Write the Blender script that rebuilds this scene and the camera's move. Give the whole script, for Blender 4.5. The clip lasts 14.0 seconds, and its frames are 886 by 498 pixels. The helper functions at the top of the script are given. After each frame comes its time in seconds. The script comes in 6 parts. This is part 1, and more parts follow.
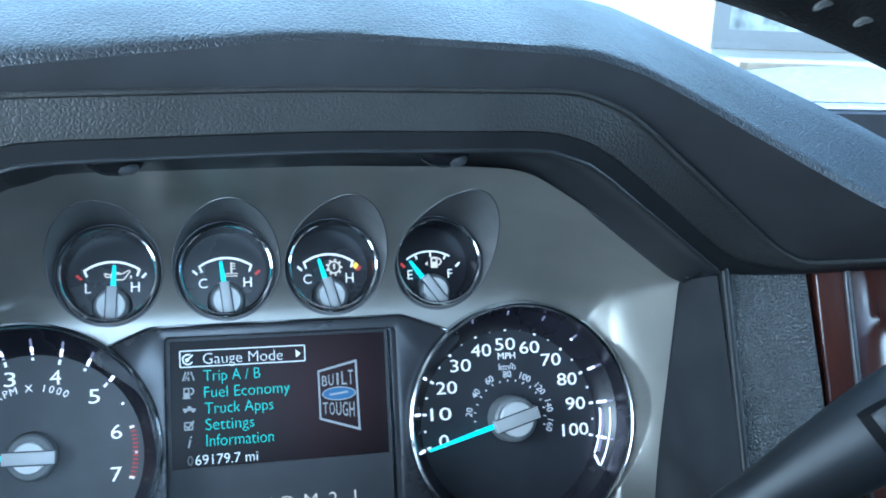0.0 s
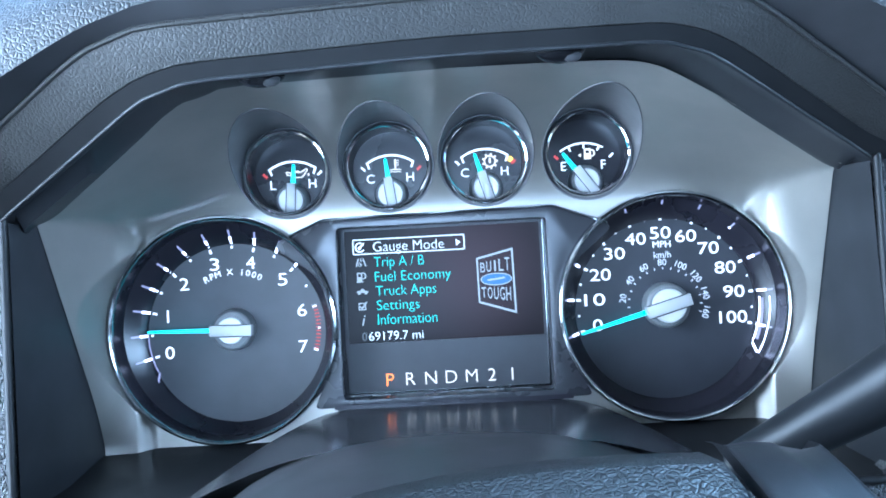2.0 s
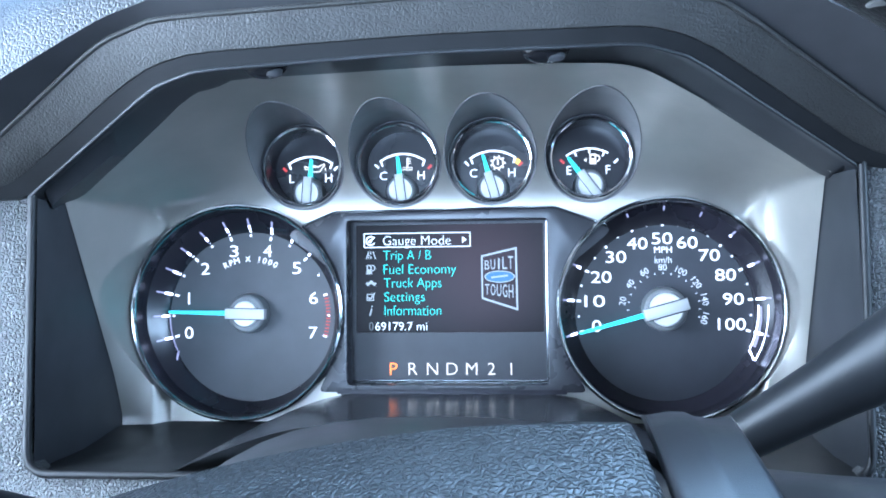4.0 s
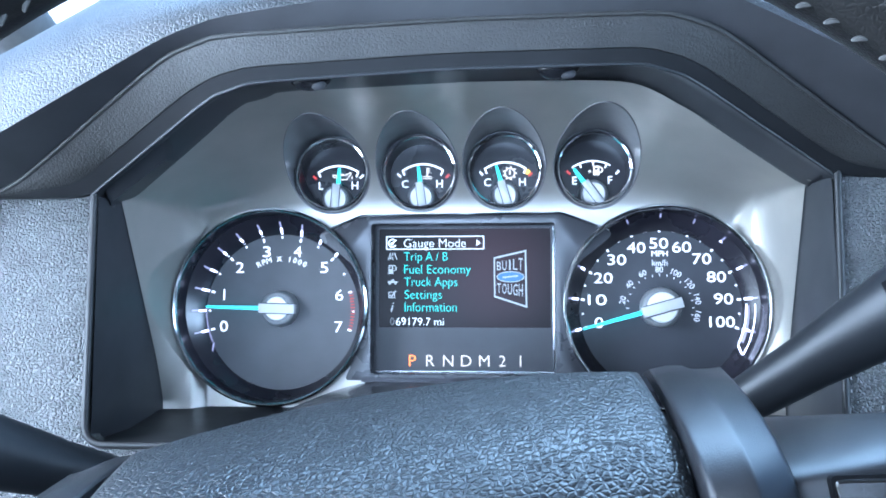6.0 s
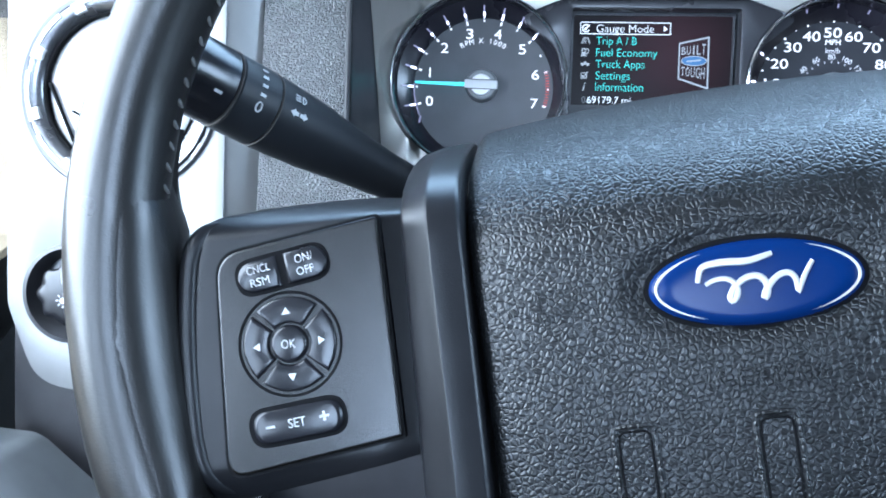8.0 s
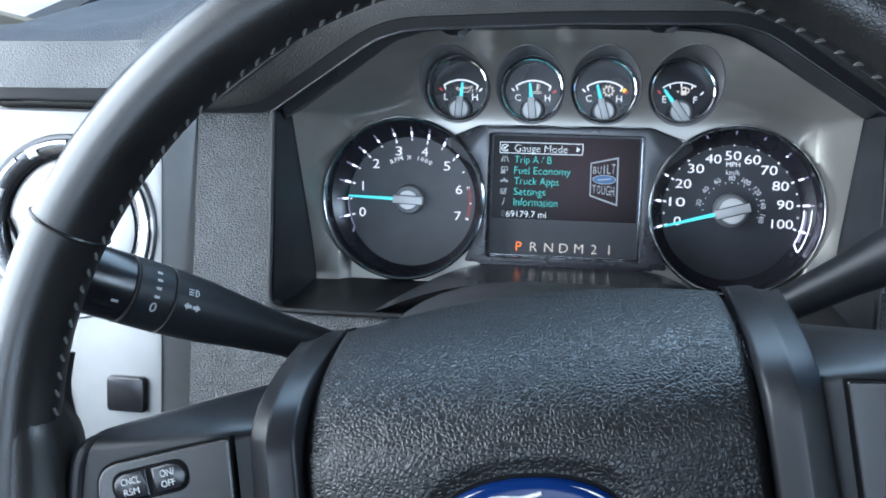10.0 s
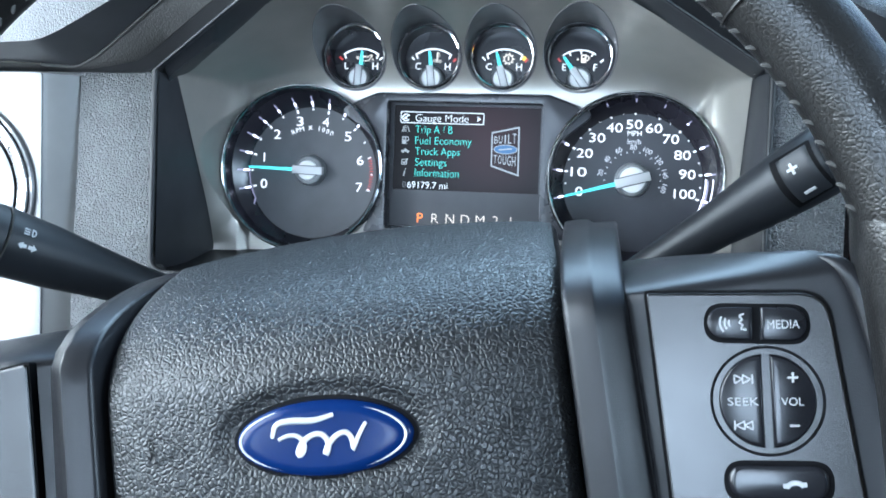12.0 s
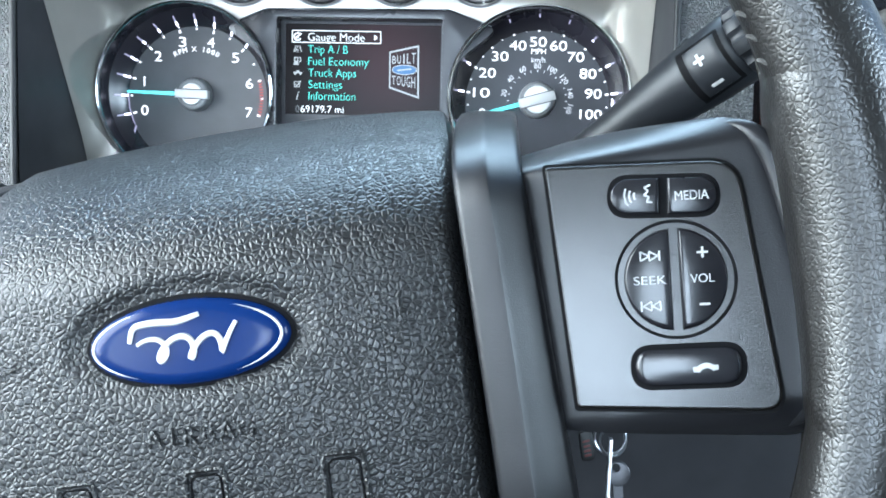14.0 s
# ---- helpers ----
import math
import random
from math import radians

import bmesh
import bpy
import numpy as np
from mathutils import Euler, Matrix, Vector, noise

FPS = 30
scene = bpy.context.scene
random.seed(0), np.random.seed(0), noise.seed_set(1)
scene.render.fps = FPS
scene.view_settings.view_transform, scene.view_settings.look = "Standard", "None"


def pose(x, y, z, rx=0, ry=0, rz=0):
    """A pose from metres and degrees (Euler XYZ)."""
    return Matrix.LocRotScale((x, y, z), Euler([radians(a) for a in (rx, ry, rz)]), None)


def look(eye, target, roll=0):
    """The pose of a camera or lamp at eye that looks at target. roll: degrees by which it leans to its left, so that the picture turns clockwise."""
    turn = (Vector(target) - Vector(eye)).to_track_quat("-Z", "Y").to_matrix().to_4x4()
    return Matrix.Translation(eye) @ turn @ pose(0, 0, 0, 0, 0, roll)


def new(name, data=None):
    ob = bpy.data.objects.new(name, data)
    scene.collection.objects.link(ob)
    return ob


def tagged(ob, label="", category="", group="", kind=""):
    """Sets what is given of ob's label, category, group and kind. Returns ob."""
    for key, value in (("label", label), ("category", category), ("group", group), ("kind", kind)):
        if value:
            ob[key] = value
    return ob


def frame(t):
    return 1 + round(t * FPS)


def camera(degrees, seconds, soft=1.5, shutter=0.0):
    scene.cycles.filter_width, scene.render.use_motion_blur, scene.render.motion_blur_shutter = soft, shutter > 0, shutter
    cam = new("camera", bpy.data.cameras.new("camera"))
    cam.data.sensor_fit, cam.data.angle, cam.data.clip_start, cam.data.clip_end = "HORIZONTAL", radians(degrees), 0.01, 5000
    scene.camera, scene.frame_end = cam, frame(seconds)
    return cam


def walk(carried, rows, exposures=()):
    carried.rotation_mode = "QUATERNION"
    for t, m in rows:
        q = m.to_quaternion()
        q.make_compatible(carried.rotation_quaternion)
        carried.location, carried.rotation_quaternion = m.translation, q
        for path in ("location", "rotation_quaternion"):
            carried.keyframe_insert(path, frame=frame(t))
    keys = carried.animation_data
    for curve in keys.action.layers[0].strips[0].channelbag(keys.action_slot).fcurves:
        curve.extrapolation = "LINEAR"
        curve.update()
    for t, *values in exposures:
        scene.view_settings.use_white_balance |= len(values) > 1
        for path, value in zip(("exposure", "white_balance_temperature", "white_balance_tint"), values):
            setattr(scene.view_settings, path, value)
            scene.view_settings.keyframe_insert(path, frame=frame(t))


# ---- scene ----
cam = camera(51.5, 14.0, soft=1.8, shutter=0.15)
PATH = [
    (0, (-0.038, -0.437, 0.014), (0.477, 1.482, 0.243), -3.2),
    (0.5, (-0.013, -0.449, 0.011), (0.261, 1.522, 0.213), -5.2),
    (1, (-0.008, -0.449, 0.006), (0.19, 1.54, 0.079), -5.4),
    (1.5, (-0.005, -0.458, 0.009), (0.106, 1.538, 0.042), -4.3),
    (2, (0.006, -0.466, 0.011), (-0.027, 1.534, 0.03), -3.1),
    (2.5, (0.021, -0.468, 0.009), (-0.055, 1.53, 0.028), -2.4),
    (3, (0.027, -0.474, -0.003), (-0.097, 1.521, 0.068), -1.5),
    (5.3, (0.054, -0.5, -0.01), (-0.155, 1.487, 0.073), -0.2),
    (5.5, (0.047, -0.506, -0.024), (-0.153, 1.48, 0.107), 0.1),
    (6, (0.031, -0.528, -0.023), (-0.14, 1.459, 0.12), 0.1),
    (6.5, (0.0225, -0.5409, -0.0571), (-0.1851, 1.4438, 0.0761), 0.23),
    (7, (-0.0132, -0.5515, -0.0876), (-0.1448, 1.4423, -0.001), 0.1),
    (7.2, (-0.0274, -0.5658, -0.0939), (-0.113, 1.4311, -0.0129), 1.1),
    (7.5, (-0.0428, -0.5812, -0.1003), (-0.1359, 1.4158, -0.0427), 0.59),
    (8, (-0.0687, -0.6012, -0.0888), (-0.2752, 1.3842, -0.2132), 1.85),
    (8.5, (-0.0685, -0.6212, -0.0468), (-0.3513, 1.3481, -0.2514), 2.39),
    (9, (-0.0516, -0.6369, -0.0114), (-0.344, 1.3297, -0.2273), 2.06),
    (9.2, (-0.0399, -0.6456, 0.0111), (-0.3197, 1.3229, -0.2051), 1.81),
    (11.3, (0.0577, -0.6202, 0.0097), (-0.2311, 1.3521, -0.1532), 1.93),
    (11.5, (0.0626, -0.6256, 0.0044), (-0.2345, 1.346, -0.1531), 1.98),
    (12, (0.0769, -0.6172, -0.0266), (-0.218, 1.3561, -0.1648), 2.1),
    (12.5, (0.0699, -0.6045, -0.0444), (-0.1285, 1.3819, -0.1662), 1.88),
    (13, (0.0854, -0.5961, -0.0488), (-0.0419, 1.3933, -0.2107), 1.78),
    (13.5, (0.0936, -0.5864, -0.0566), (-0.0367, 1.4012, -0.237), 1.7),
    (14, (0.0845, -0.5874, -0.0567), (-0.0265, 1.4, -0.2516), 1.39),
]
EXPOSURES = [(0.0, 1.26, 4500, -5), (0.5, 1.42, 4470, -4), (1.0, 1.77, 4430, -3), (1.5, 1.95, 4400, -1), (3.0, 2.15, 4600, 3), (5.7, 2.25, 4650, 4), (6.5, 2.05, 4700, 5), (8.0, 1.85, 4950, 4), (9.0, 1.05, 5300, 5), (11.5, 1.65, 5150, 2), (14.0, 2.2, 5450, 1)]
TILT = 22.0
TRUCK = pose(0, 0, 1.25, -TILT, 0, 0)
walk(cam, [(t, TRUCK @ look(eye, target, roll)) for t, eye, target, roll in PATH], EXPOSURES)

# ---- world and lights ----
world = bpy.data.worlds.new("world")
scene.world = world
world.use_nodes = True
wn = world.node_tree
sky = wn.nodes.new("ShaderNodeTexSky")
sky.sky_type = "NISHITA"
sky.sun_disc = False
sky.sun_elevation = radians(53)
sky.sun_rotation = radians(209)
wn.nodes["Background"].inputs[1].default_value = 0.12
wn.links.new(sky.outputs[0], wn.nodes["Background"].inputs[0])

sun = new("sun", bpy.data.lights.new("sun", "SUN"))
sun.data.energy = 2.6
sun.data.angle = radians(0.6)
sun.data.color = (1.0, 0.95, 0.87)
sun.matrix_world = look((-1.2, -2.2, 4.5), (0, 0, 1.2))


def window_light(name, eye, target, width, height, watts, colour):
    """Skylight in a window's opening."""
    ob = new(name, bpy.data.lights.new(name, "AREA"))
    ob.data.shape = "RECTANGLE"
    ob.data.size, ob.data.size_y = width, height
    ob.data.energy = watts
    ob.data.color = colour
    ob.matrix_world = look(eye, target)


window_light("windshield_skylight", (0.10, 0.42, 1.86), (0.0, -0.25, 1.15), 1.3, 0.42, 6.2, (0.78, 0.90, 1.0))
window_light("door_window_skylight", (-0.63, -0.36, 1.50), (0.0, -0.30, 1.20), 0.72, 0.58, 8.4, (1.0, 0.95, 0.88))
window_light("rear_door_window_skylight", (-0.63, -1.08, 1.56), (0.0, -0.40, 1.18), 0.42, 0.40, 1.6, (0.97, 0.98, 1.0))
window_light("passenger_window_skylight", (1.24, -0.55, 1.66), (0.0, -0.30, 1.20), 0.75, 0.42, 5.2, (0.92, 0.97, 1.0))
# added lamp in an unseen rear opening, placed for reflections on cushion and spokes
window_light("rear_reflection_light", (-0.07, -1.33, 1.69), (0.0, -0.30, 1.20), 0.36, 0.38, 2.05, (0.95, 0.97, 1.0))


# ---- materials ----
def material(name, base, rough=0.5, metal=0.0, vary=0.12, vary_scale=60.0, bump=0.0, bump_scale=400.0, pebble=0.0, coat=0.0, spec=0.5):
    """A painted, plastic, leather or metal surface: fine tone variation, noise grain and, with pebble, leather cells."""
    m = bpy.data.materials.new(name)
    m.use_nodes = True
    nt = m.node_tree
    b = nt.nodes["Principled BSDF"]
    b.inputs["Metallic"].default_value = metal
    b.inputs["Specular IOR Level"].default_value = spec
    b.inputs["Coat Weight"].default_value = coat
    b.inputs["Coat Roughness"].default_value = 0.08
    co = nt.nodes.new("ShaderNodeTexCoord")
    n1 = nt.nodes.new("ShaderNodeTexNoise")
    n1.inputs["Scale"].default_value = vary_scale
    n1.inputs["Detail"].default_value = 6
    nt.links.new(co.outputs["Object"], n1.inputs["Vector"])
    ramp = nt.nodes.new("ShaderNodeMapRange")
    ramp.inputs[1].default_value, ramp.inputs[2].default_value = 0.3, 0.7
    ramp.inputs[3].default_value, ramp.inputs[4].default_value = 1 - vary, 1 + vary
    nt.links.new(n1.outputs[0], ramp.inputs[0])
    mix = nt.nodes.new("ShaderNodeVectorMath")
    mix.operation = "SCALE"
    mix.inputs[0].default_value = base[:3]
    nt.links.new(ramp.outputs[0], mix.inputs["Scale"])
    nt.links.new(mix.outputs[0], b.inputs["Base Color"])
    n2 = nt.nodes.new("ShaderNodeTexNoise")
    n2.inputs["Scale"].default_value = vary_scale * 0.35
    n2.inputs["Detail"].default_value = 5
    nt.links.new(co.outputs["Object"], n2.inputs["Vector"])
    rr = nt.nodes.new("ShaderNodeMapRange")
    rr.inputs[1].default_value, rr.inputs[2].default_value = 0.3, 0.7
    rr.inputs[3].default_value, rr.inputs[4].default_value = max(0.02, rough - 0.06), min(1, rough + 0.06)
    nt.links.new(n2.outputs[0], rr.inputs[0])
    nt.links.new(rr.outputs[0], b.inputs["Roughness"])
    height = None
    if pebble:
        warp = nt.nodes.new("ShaderNodeTexNoise")
        warp.inputs["Scale"].default_value = bump_scale * 0.6
        nt.links.new(co.outputs["Object"], warp.inputs["Vector"])
        off = nt.nodes.new("ShaderNodeVectorMath")
        off.operation = "SCALE"
        off.inputs["Scale"].default_value = 0.55 / bump_scale
        nt.links.new(warp.outputs["Color"], off.inputs[0])
        add = nt.nodes.new("ShaderNodeVectorMath")
        nt.links.new(co.outputs["Object"], add.inputs[0])
        nt.links.new(off.outputs[0], add.inputs[1])
        v = nt.nodes.new("ShaderNodeTexVoronoi")
        v.feature = "DISTANCE_TO_EDGE"
        v.inputs["Scale"].default_value = bump_scale
        nt.links.new(add.outputs[0], v.inputs["Vector"])
        cell = nt.nodes.new("ShaderNodeMapRange")
        cell.interpolation_type = "SMOOTHSTEP"
        cell.inputs[1].default_value, cell.inputs[2].default_value = 0.0, 0.27
        nt.links.new(v.outputs["Distance"], cell.inputs[0])
        bp = nt.nodes.new("ShaderNodeBump")
        bp.inputs["Strength"].default_value = pebble
        bp.inputs["Distance"].default_value = 0.35 / bump_scale
        nt.links.new(cell.outputs[0], bp.inputs["Height"])
        height = bp
    if bump:
        n3 = nt.nodes.new("ShaderNodeTexNoise")
        n3.inputs["Scale"].default_value = bump_scale * 2.2
        n3.inputs["Detail"].default_value = 4
        nt.links.new(co.outputs["Object"], n3.inputs["Vector"])
        b2 = nt.nodes.new("ShaderNodeBump")
        b2.inputs["Strength"].default_value = bump
        b2.inputs["Distance"].default_value = 0.25 / bump_scale
        nt.links.new(n3.outputs[0], b2.inputs["Height"])
        if height:
            nt.links.new(height.outputs[0], b2.inputs["Normal"])
        height = b2
    if height:
        nt.links.new(height.outputs[0], b.inputs["Normal"])
    return m


def glow(name, colour, strength, base=(0.02, 0.02, 0.02), rough=0.4):
    """A back-lit print, needle or display."""
    m = bpy.data.materials.new(name)
    m.use_nodes = True
    b = m.node_tree.nodes["Principled BSDF"]
    b.inputs["Base Color"].default_value = (*base, 1)
    b.inputs["Emission Color"].default_value = (*colour, 1)
    b.inputs["Emission Strength"].default_value = strength
    b.inputs["Roughness"].default_value = rough
    b.inputs["Specular IOR Level"].default_value = 0.3
    return m


def clear_glass(name, rough=0.0, tint=(1, 1, 1)):
    m = bpy.data.materials.new(name)
    m.use_nodes = True
    nt = m.node_tree
    nt.nodes.clear()
    out = nt.nodes.new("ShaderNodeOutputMaterial")
    tr = nt.nodes.new("ShaderNodeBsdfTransparent")
    tr.inputs[0].default_value = (*tint, 1)
    gl = nt.nodes.new("ShaderNodeBsdfGlossy")
    gl.inputs["Roughness"].default_value = rough
    fr = nt.nodes.new("ShaderNodeFresnel")
    fr.inputs[0].default_value = 1.45
    mx = nt.nodes.new("ShaderNodeMixShader")
    nt.links.new(fr.outputs[0], mx.inputs[0])
    nt.links.new(tr.outputs[0], mx.inputs[1])
    nt.links.new(gl.outputs[0], mx.inputs[2])
    nt.links.new(mx.outputs[0], out.inputs[0])
    return m


def wood_material():
    m = material("dark_wood", (0.10, 0.035, 0.022), 0.2, vary=0.2, vary_scale=40, coat=0.4)
    nt = m.node_tree
    co = nt.nodes.new("ShaderNodeTexCoord")
    mp = nt.nodes.new("ShaderNodeMapping")
    mp.inputs["Scale"].default_value = (60, 60, 9)
    w = nt.nodes.new("ShaderNodeTexNoise")
    w.inputs["Scale"].default_value = 3
    w.inputs["Detail"].default_value = 8
    cr = nt.nodes.new("ShaderNodeValToRGB")
    cr.color_ramp.elements[0].color = (0.028, 0.009, 0.007, 1)
    cr.color_ramp.elements[1].color = (0.075, 0.026, 0.019, 1)
    nt.links.new(co.outputs["Object"], mp.inputs[0])
    nt.links.new(mp.outputs[0], w.inputs["Vector"])
    nt.links.new(w.outputs[0], cr.inputs[0])
    nt.links.new(cr.outputs[0], nt.nodes["Principled BSDF"].inputs["Base Color"])
    return m


def brushed_material():
    """Dark silver bezel paint with faint horizontal brushing."""
    m = material("brushed_bezel", (0.43, 0.414, 0.378), 0.42, metal=0.82, vary=0.08, vary_scale=30)
    nt = m.node_tree
    co = nt.nodes.new("ShaderNodeTexCoord")
    mp = nt.nodes.new("ShaderNodeMapping")
    mp.inputs["Scale"].default_value = (12, 400, 900)
    w = nt.nodes.new("ShaderNodeTexNoise")
    w.inputs["Scale"].default_value = 2
    w.inputs["Detail"].default_value = 3
    bp = nt.nodes.new("ShaderNodeBump")
    bp.inputs["Strength"].default_value = 0.12
    bp.inputs["Distance"].default_value = 0.0002
    nt.links.new(co.outputs["Object"], mp.inputs[0])
    nt.links.new(mp.outputs[0], w.inputs["Vector"])
    nt.links.new(w.outputs[0], bp.inputs["Height"])
    nt.links.new(bp.outputs[0], nt.nodes["Principled BSDF"].inputs["Normal"])
    return m


M_DASH = material("pebbled_dash_vinyl", (0.030, 0.032, 0.036), 0.48, pebble=0.42, bump=0.10, bump_scale=540, vary=0.15)
M_BAND = material("pebbled_hood_vinyl", (0.026, 0.0252, 0.0245), 0.52, pebble=0.27, bump=0.1, bump_scale=580, vary=0.15)
M_FASCIA = material("grained_grey_fascia", (0.090, 0.092, 0.095), 0.45, pebble=1.4, bump=0.1, bump_scale=560, vary=0.12)
M_SMOOTH = material("smooth_dark_plastic", (0.032, 0.032, 0.035), 0.40, bump=0.15, bump_scale=900, vary=0.15)
M_WALL = material("satin_black_plastic", (0.024, 0.025, 0.028), 0.36, bump=0.05, bump_scale=900, vary=0.2, spec=0.36)
M_LIP = material("smooth_black_lip", (0.012, 0.0122, 0.0135), 0.48, bump=0.08, bump_scale=900, vary=0.2, spec=0.3)
M_BEZEL = brushed_material()
M_SCOOP = material("matt_grey_scoop", (0.20, 0.196, 0.202), 0.52, metal=0.4, vary=0.08, vary_scale=80, bump=0.05, bump_scale=1500)
M_CHROME = material("chrome", (0.75, 0.75, 0.77), 0.10, metal=1.0, vary=0.05)
M_DARKCHROME = material("dark_chrome", (0.42, 0.43, 0.45), 0.12, metal=1.0, vary=0.1)
# tachometer copy of the dial face, lightened to stand for a reflection
M_FACELIT = material("gauge_face_sheen", (0.050, 0.052, 0.058), 0.45, bump=0.05, bump_scale=1500, vary=0.1)
M_RINGDARK = material("gauge_ring_gloss", (0.015, 0.0138, 0.019), 0.26, vary=0.1)
M_VENTRING = material("vent_ring_chrome", (0.17, 0.17, 0.18), 0.26, metal=0.9, vary=0.1)
M_RINGSATIN = material("satin_dark_ring", (0.10, 0.10, 0.105), 0.34, metal=0.6, vary=0.1)
M_HUB = material("satin_aluminium_hub", (0.60, 0.60, 0.59), 0.40, metal=0.2, vary=0.05, bump=0.08, bump_scale=1500)
M_HUBBAR = material("satin_grey_hub_bar", (0.46, 0.46, 0.46), 0.42, metal=0.2, vary=0.05)
# the same dial face without the sheen put into the tachometer's colour
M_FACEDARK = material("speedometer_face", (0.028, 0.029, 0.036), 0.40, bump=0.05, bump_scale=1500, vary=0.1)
M_HUBSIDE = material("hub_side_dark", (0.06, 0.06, 0.065), 0.35, vary=0.1)
M_HUBRING = material("frosted_hub_ring", (0.15, 0.155, 0.16), 0.42, vary=0.08)
M_SURROUND = material("display_surround_black", (0.022, 0.022, 0.026), 0.28, vary=0.12)
M_PANELGREY = material("indicator_panel_grey", (0.030, 0.031, 0.036), 0.42, vary=0.08)
M_FLOOR = material("satin_column_cover", (0.032, 0.032, 0.035), 0.20, vary=0.1, bump=0.04, bump_scale=900)
M_PAD = material("grained_airbag_vinyl", (0.0052, 0.0054, 0.0058), 0.36, pebble=0.39, bump=0.10, bump_scale=530, vary=0.08, spec=0.42)
M_LEATHER = material("black_rim_leather", (0.0085, 0.0079, 0.0074), 0.33, pebble=0.16, bump=0.06, bump_scale=600, vary=0.2, spec=0.52)


def worn_leather(m):
    """The grain is worn smooth on the left of the wheel, where the driver's palm rests."""
    nt = m.node_tree
    co = nt.nodes.new("ShaderNodeTexCoord")
    xyz = nt.nodes.new("ShaderNodeSeparateXYZ")
    nt.links.new(co.outputs["Object"], xyz.inputs[0])
    mr = nt.nodes.new("ShaderNodeMapRange")
    mr.interpolation_type = "SMOOTHSTEP"
    mr.inputs[1].default_value, mr.inputs[2].default_value = -0.13, 0.12
    mr.inputs[3].default_value, mr.inputs[4].default_value = 0.05, 0.16
    nt.links.new(xyz.outputs[0], mr.inputs[0])
    nt.links.new(mr.outputs[0], nt.nodes["Bump"].inputs["Strength"])


worn_leather(M_LEATHER)
M_SPOKE = material("satin_spoke_plastic", (0.010, 0.010, 0.0113), 0.33, bump=0.25, bump_scale=900, vary=0.12, spec=0.30)
M_CTRL = material("control_panel_plastic", (0.0050, 0.0045, 0.0040), 0.20, bump=0.22, bump_scale=1300, vary=0.12, spec=0.45)
M_BUTTON = material("gloss_black_button", (0.009, 0.009, 0.011), 0.22, vary=0.1, spec=0.4)
M_GAP = material("black_gap", (0.004, 0.004, 0.0045), 0.6, vary=0.1, spec=0.05)
M_STALK = material("stalk_plastic", (0.012, 0.013, 0.015), 0.42, bump=0.12, bump_scale=1100, vary=0.15, spec=0.26)
M_SILVER = material("silver_trim_paint", (0.175, 0.176, 0.176), 0.40, metal=0.25, vary=0.05, bump=0.05, bump_scale=1500)
M_SILVERFLAP = material("silver_vent_flap", (0.40, 0.40, 0.395), 0.30, metal=0.25, vary=0.05)
M_THREAD = material("grey_thread", (0.060, 0.057, 0.053), 0.75, bump=0.3, bump_scale=3000)
M_BLUE = material("emblem_blue_enamel", (0.0040, 0.0150, 0.075), 0.22, vary=0.06, coat=0.0, spec=0.15)
M_WHITE = material("white_print", (0.36, 0.36, 0.36), 0.5, vary=0.03)
M_GREYPRINT = material("grey_print", (0.42, 0.42, 0.42), 0.5, vary=0.03)
M_RED = material("red_print", (0.16, 0.012, 0.012), 0.4)
M_DOOR = material("door_vinyl_taupe", (0.20, 0.163, 0.108), 0.6, pebble=0.5, bump=0.2, bump_scale=500, vary=0.15)
M_DOORDARK = material("door_dark_vinyl", (0.045, 0.042, 0.038), 0.5, pebble=0.5, bump_scale=500, vary=0.15)
M_STACK = material("dull_grey_tray", (0.085, 0.080, 0.072), 0.55, bump=0.2, bump_scale=700, vary=0.12)
M_TAUPE = material("taupe_switch_plastic", (0.085, 0.07, 0.05), 0.45, bump=0.2, bump_scale=900, vary=0.12)
M_DOORPULL = material("grey_blue_plastic", (0.10, 0.107, 0.113), 0.35, bump=0.1, bump_scale=900, vary=0.1)
M_HEADLINER = material("headliner_cloth", (0.12, 0.118, 0.114), 0.9, bump=0.5, bump_scale=900)
M_CARPET = material("black_carpet", (0.02, 0.02, 0.02), 0.95, bump=0.8, bump_scale=600)
M_SEAT = material("dark_cab_cloth", (0.03, 0.03, 0.031), 0.85, bump=0.5, bump_scale=800)
M_STEEL = material("nickel_key", (0.45, 0.45, 0.46), 0.30, metal=1.0)
M_STEELDARK = material("worn_nickel_key", (0.08, 0.08, 0.085), 0.38, metal=1.0, vary=0.2)
M_KEYTAG = material("black_key_tag", (0.012, 0.011, 0.012), 0.4)
M_WOOD = wood_material()
M_GLASS = clear_glass("windshield_glass", 0.0, (0.94, 0.97, 0.96))
M_CONCRETE = material("pale_concrete", (0.50, 0.48, 0.45), 0.85, vary=0.2, vary_scale=1.5, bump=0.4, bump_scale=60)
M_STUCCO = material("white_stucco", (0.78, 0.76, 0.72), 0.85, vary=0.08, vary_scale=2, bump=0.4, bump_scale=40)
M_FRAME = material("grey_window_frame", (0.25, 0.25, 0.25), 0.5)
# the strong blotches in this colour stand for reflections in the glass
M_PANE = material("pane_painted_reflections", (0.42, 0.44, 0.44), 0.25, vary=0.75, vary_scale=3.5)
M_TRUCKWHITE = material("white_truck_paint", (0.75, 0.76, 0.78), 0.25, vary=0.03, coat=0.4)
M_TERRACOTTA = material("sandy_ledge", (0.30, 0.25, 0.19), 0.85, vary=0.2, vary_scale=6, bump=0.4, bump_scale=40)
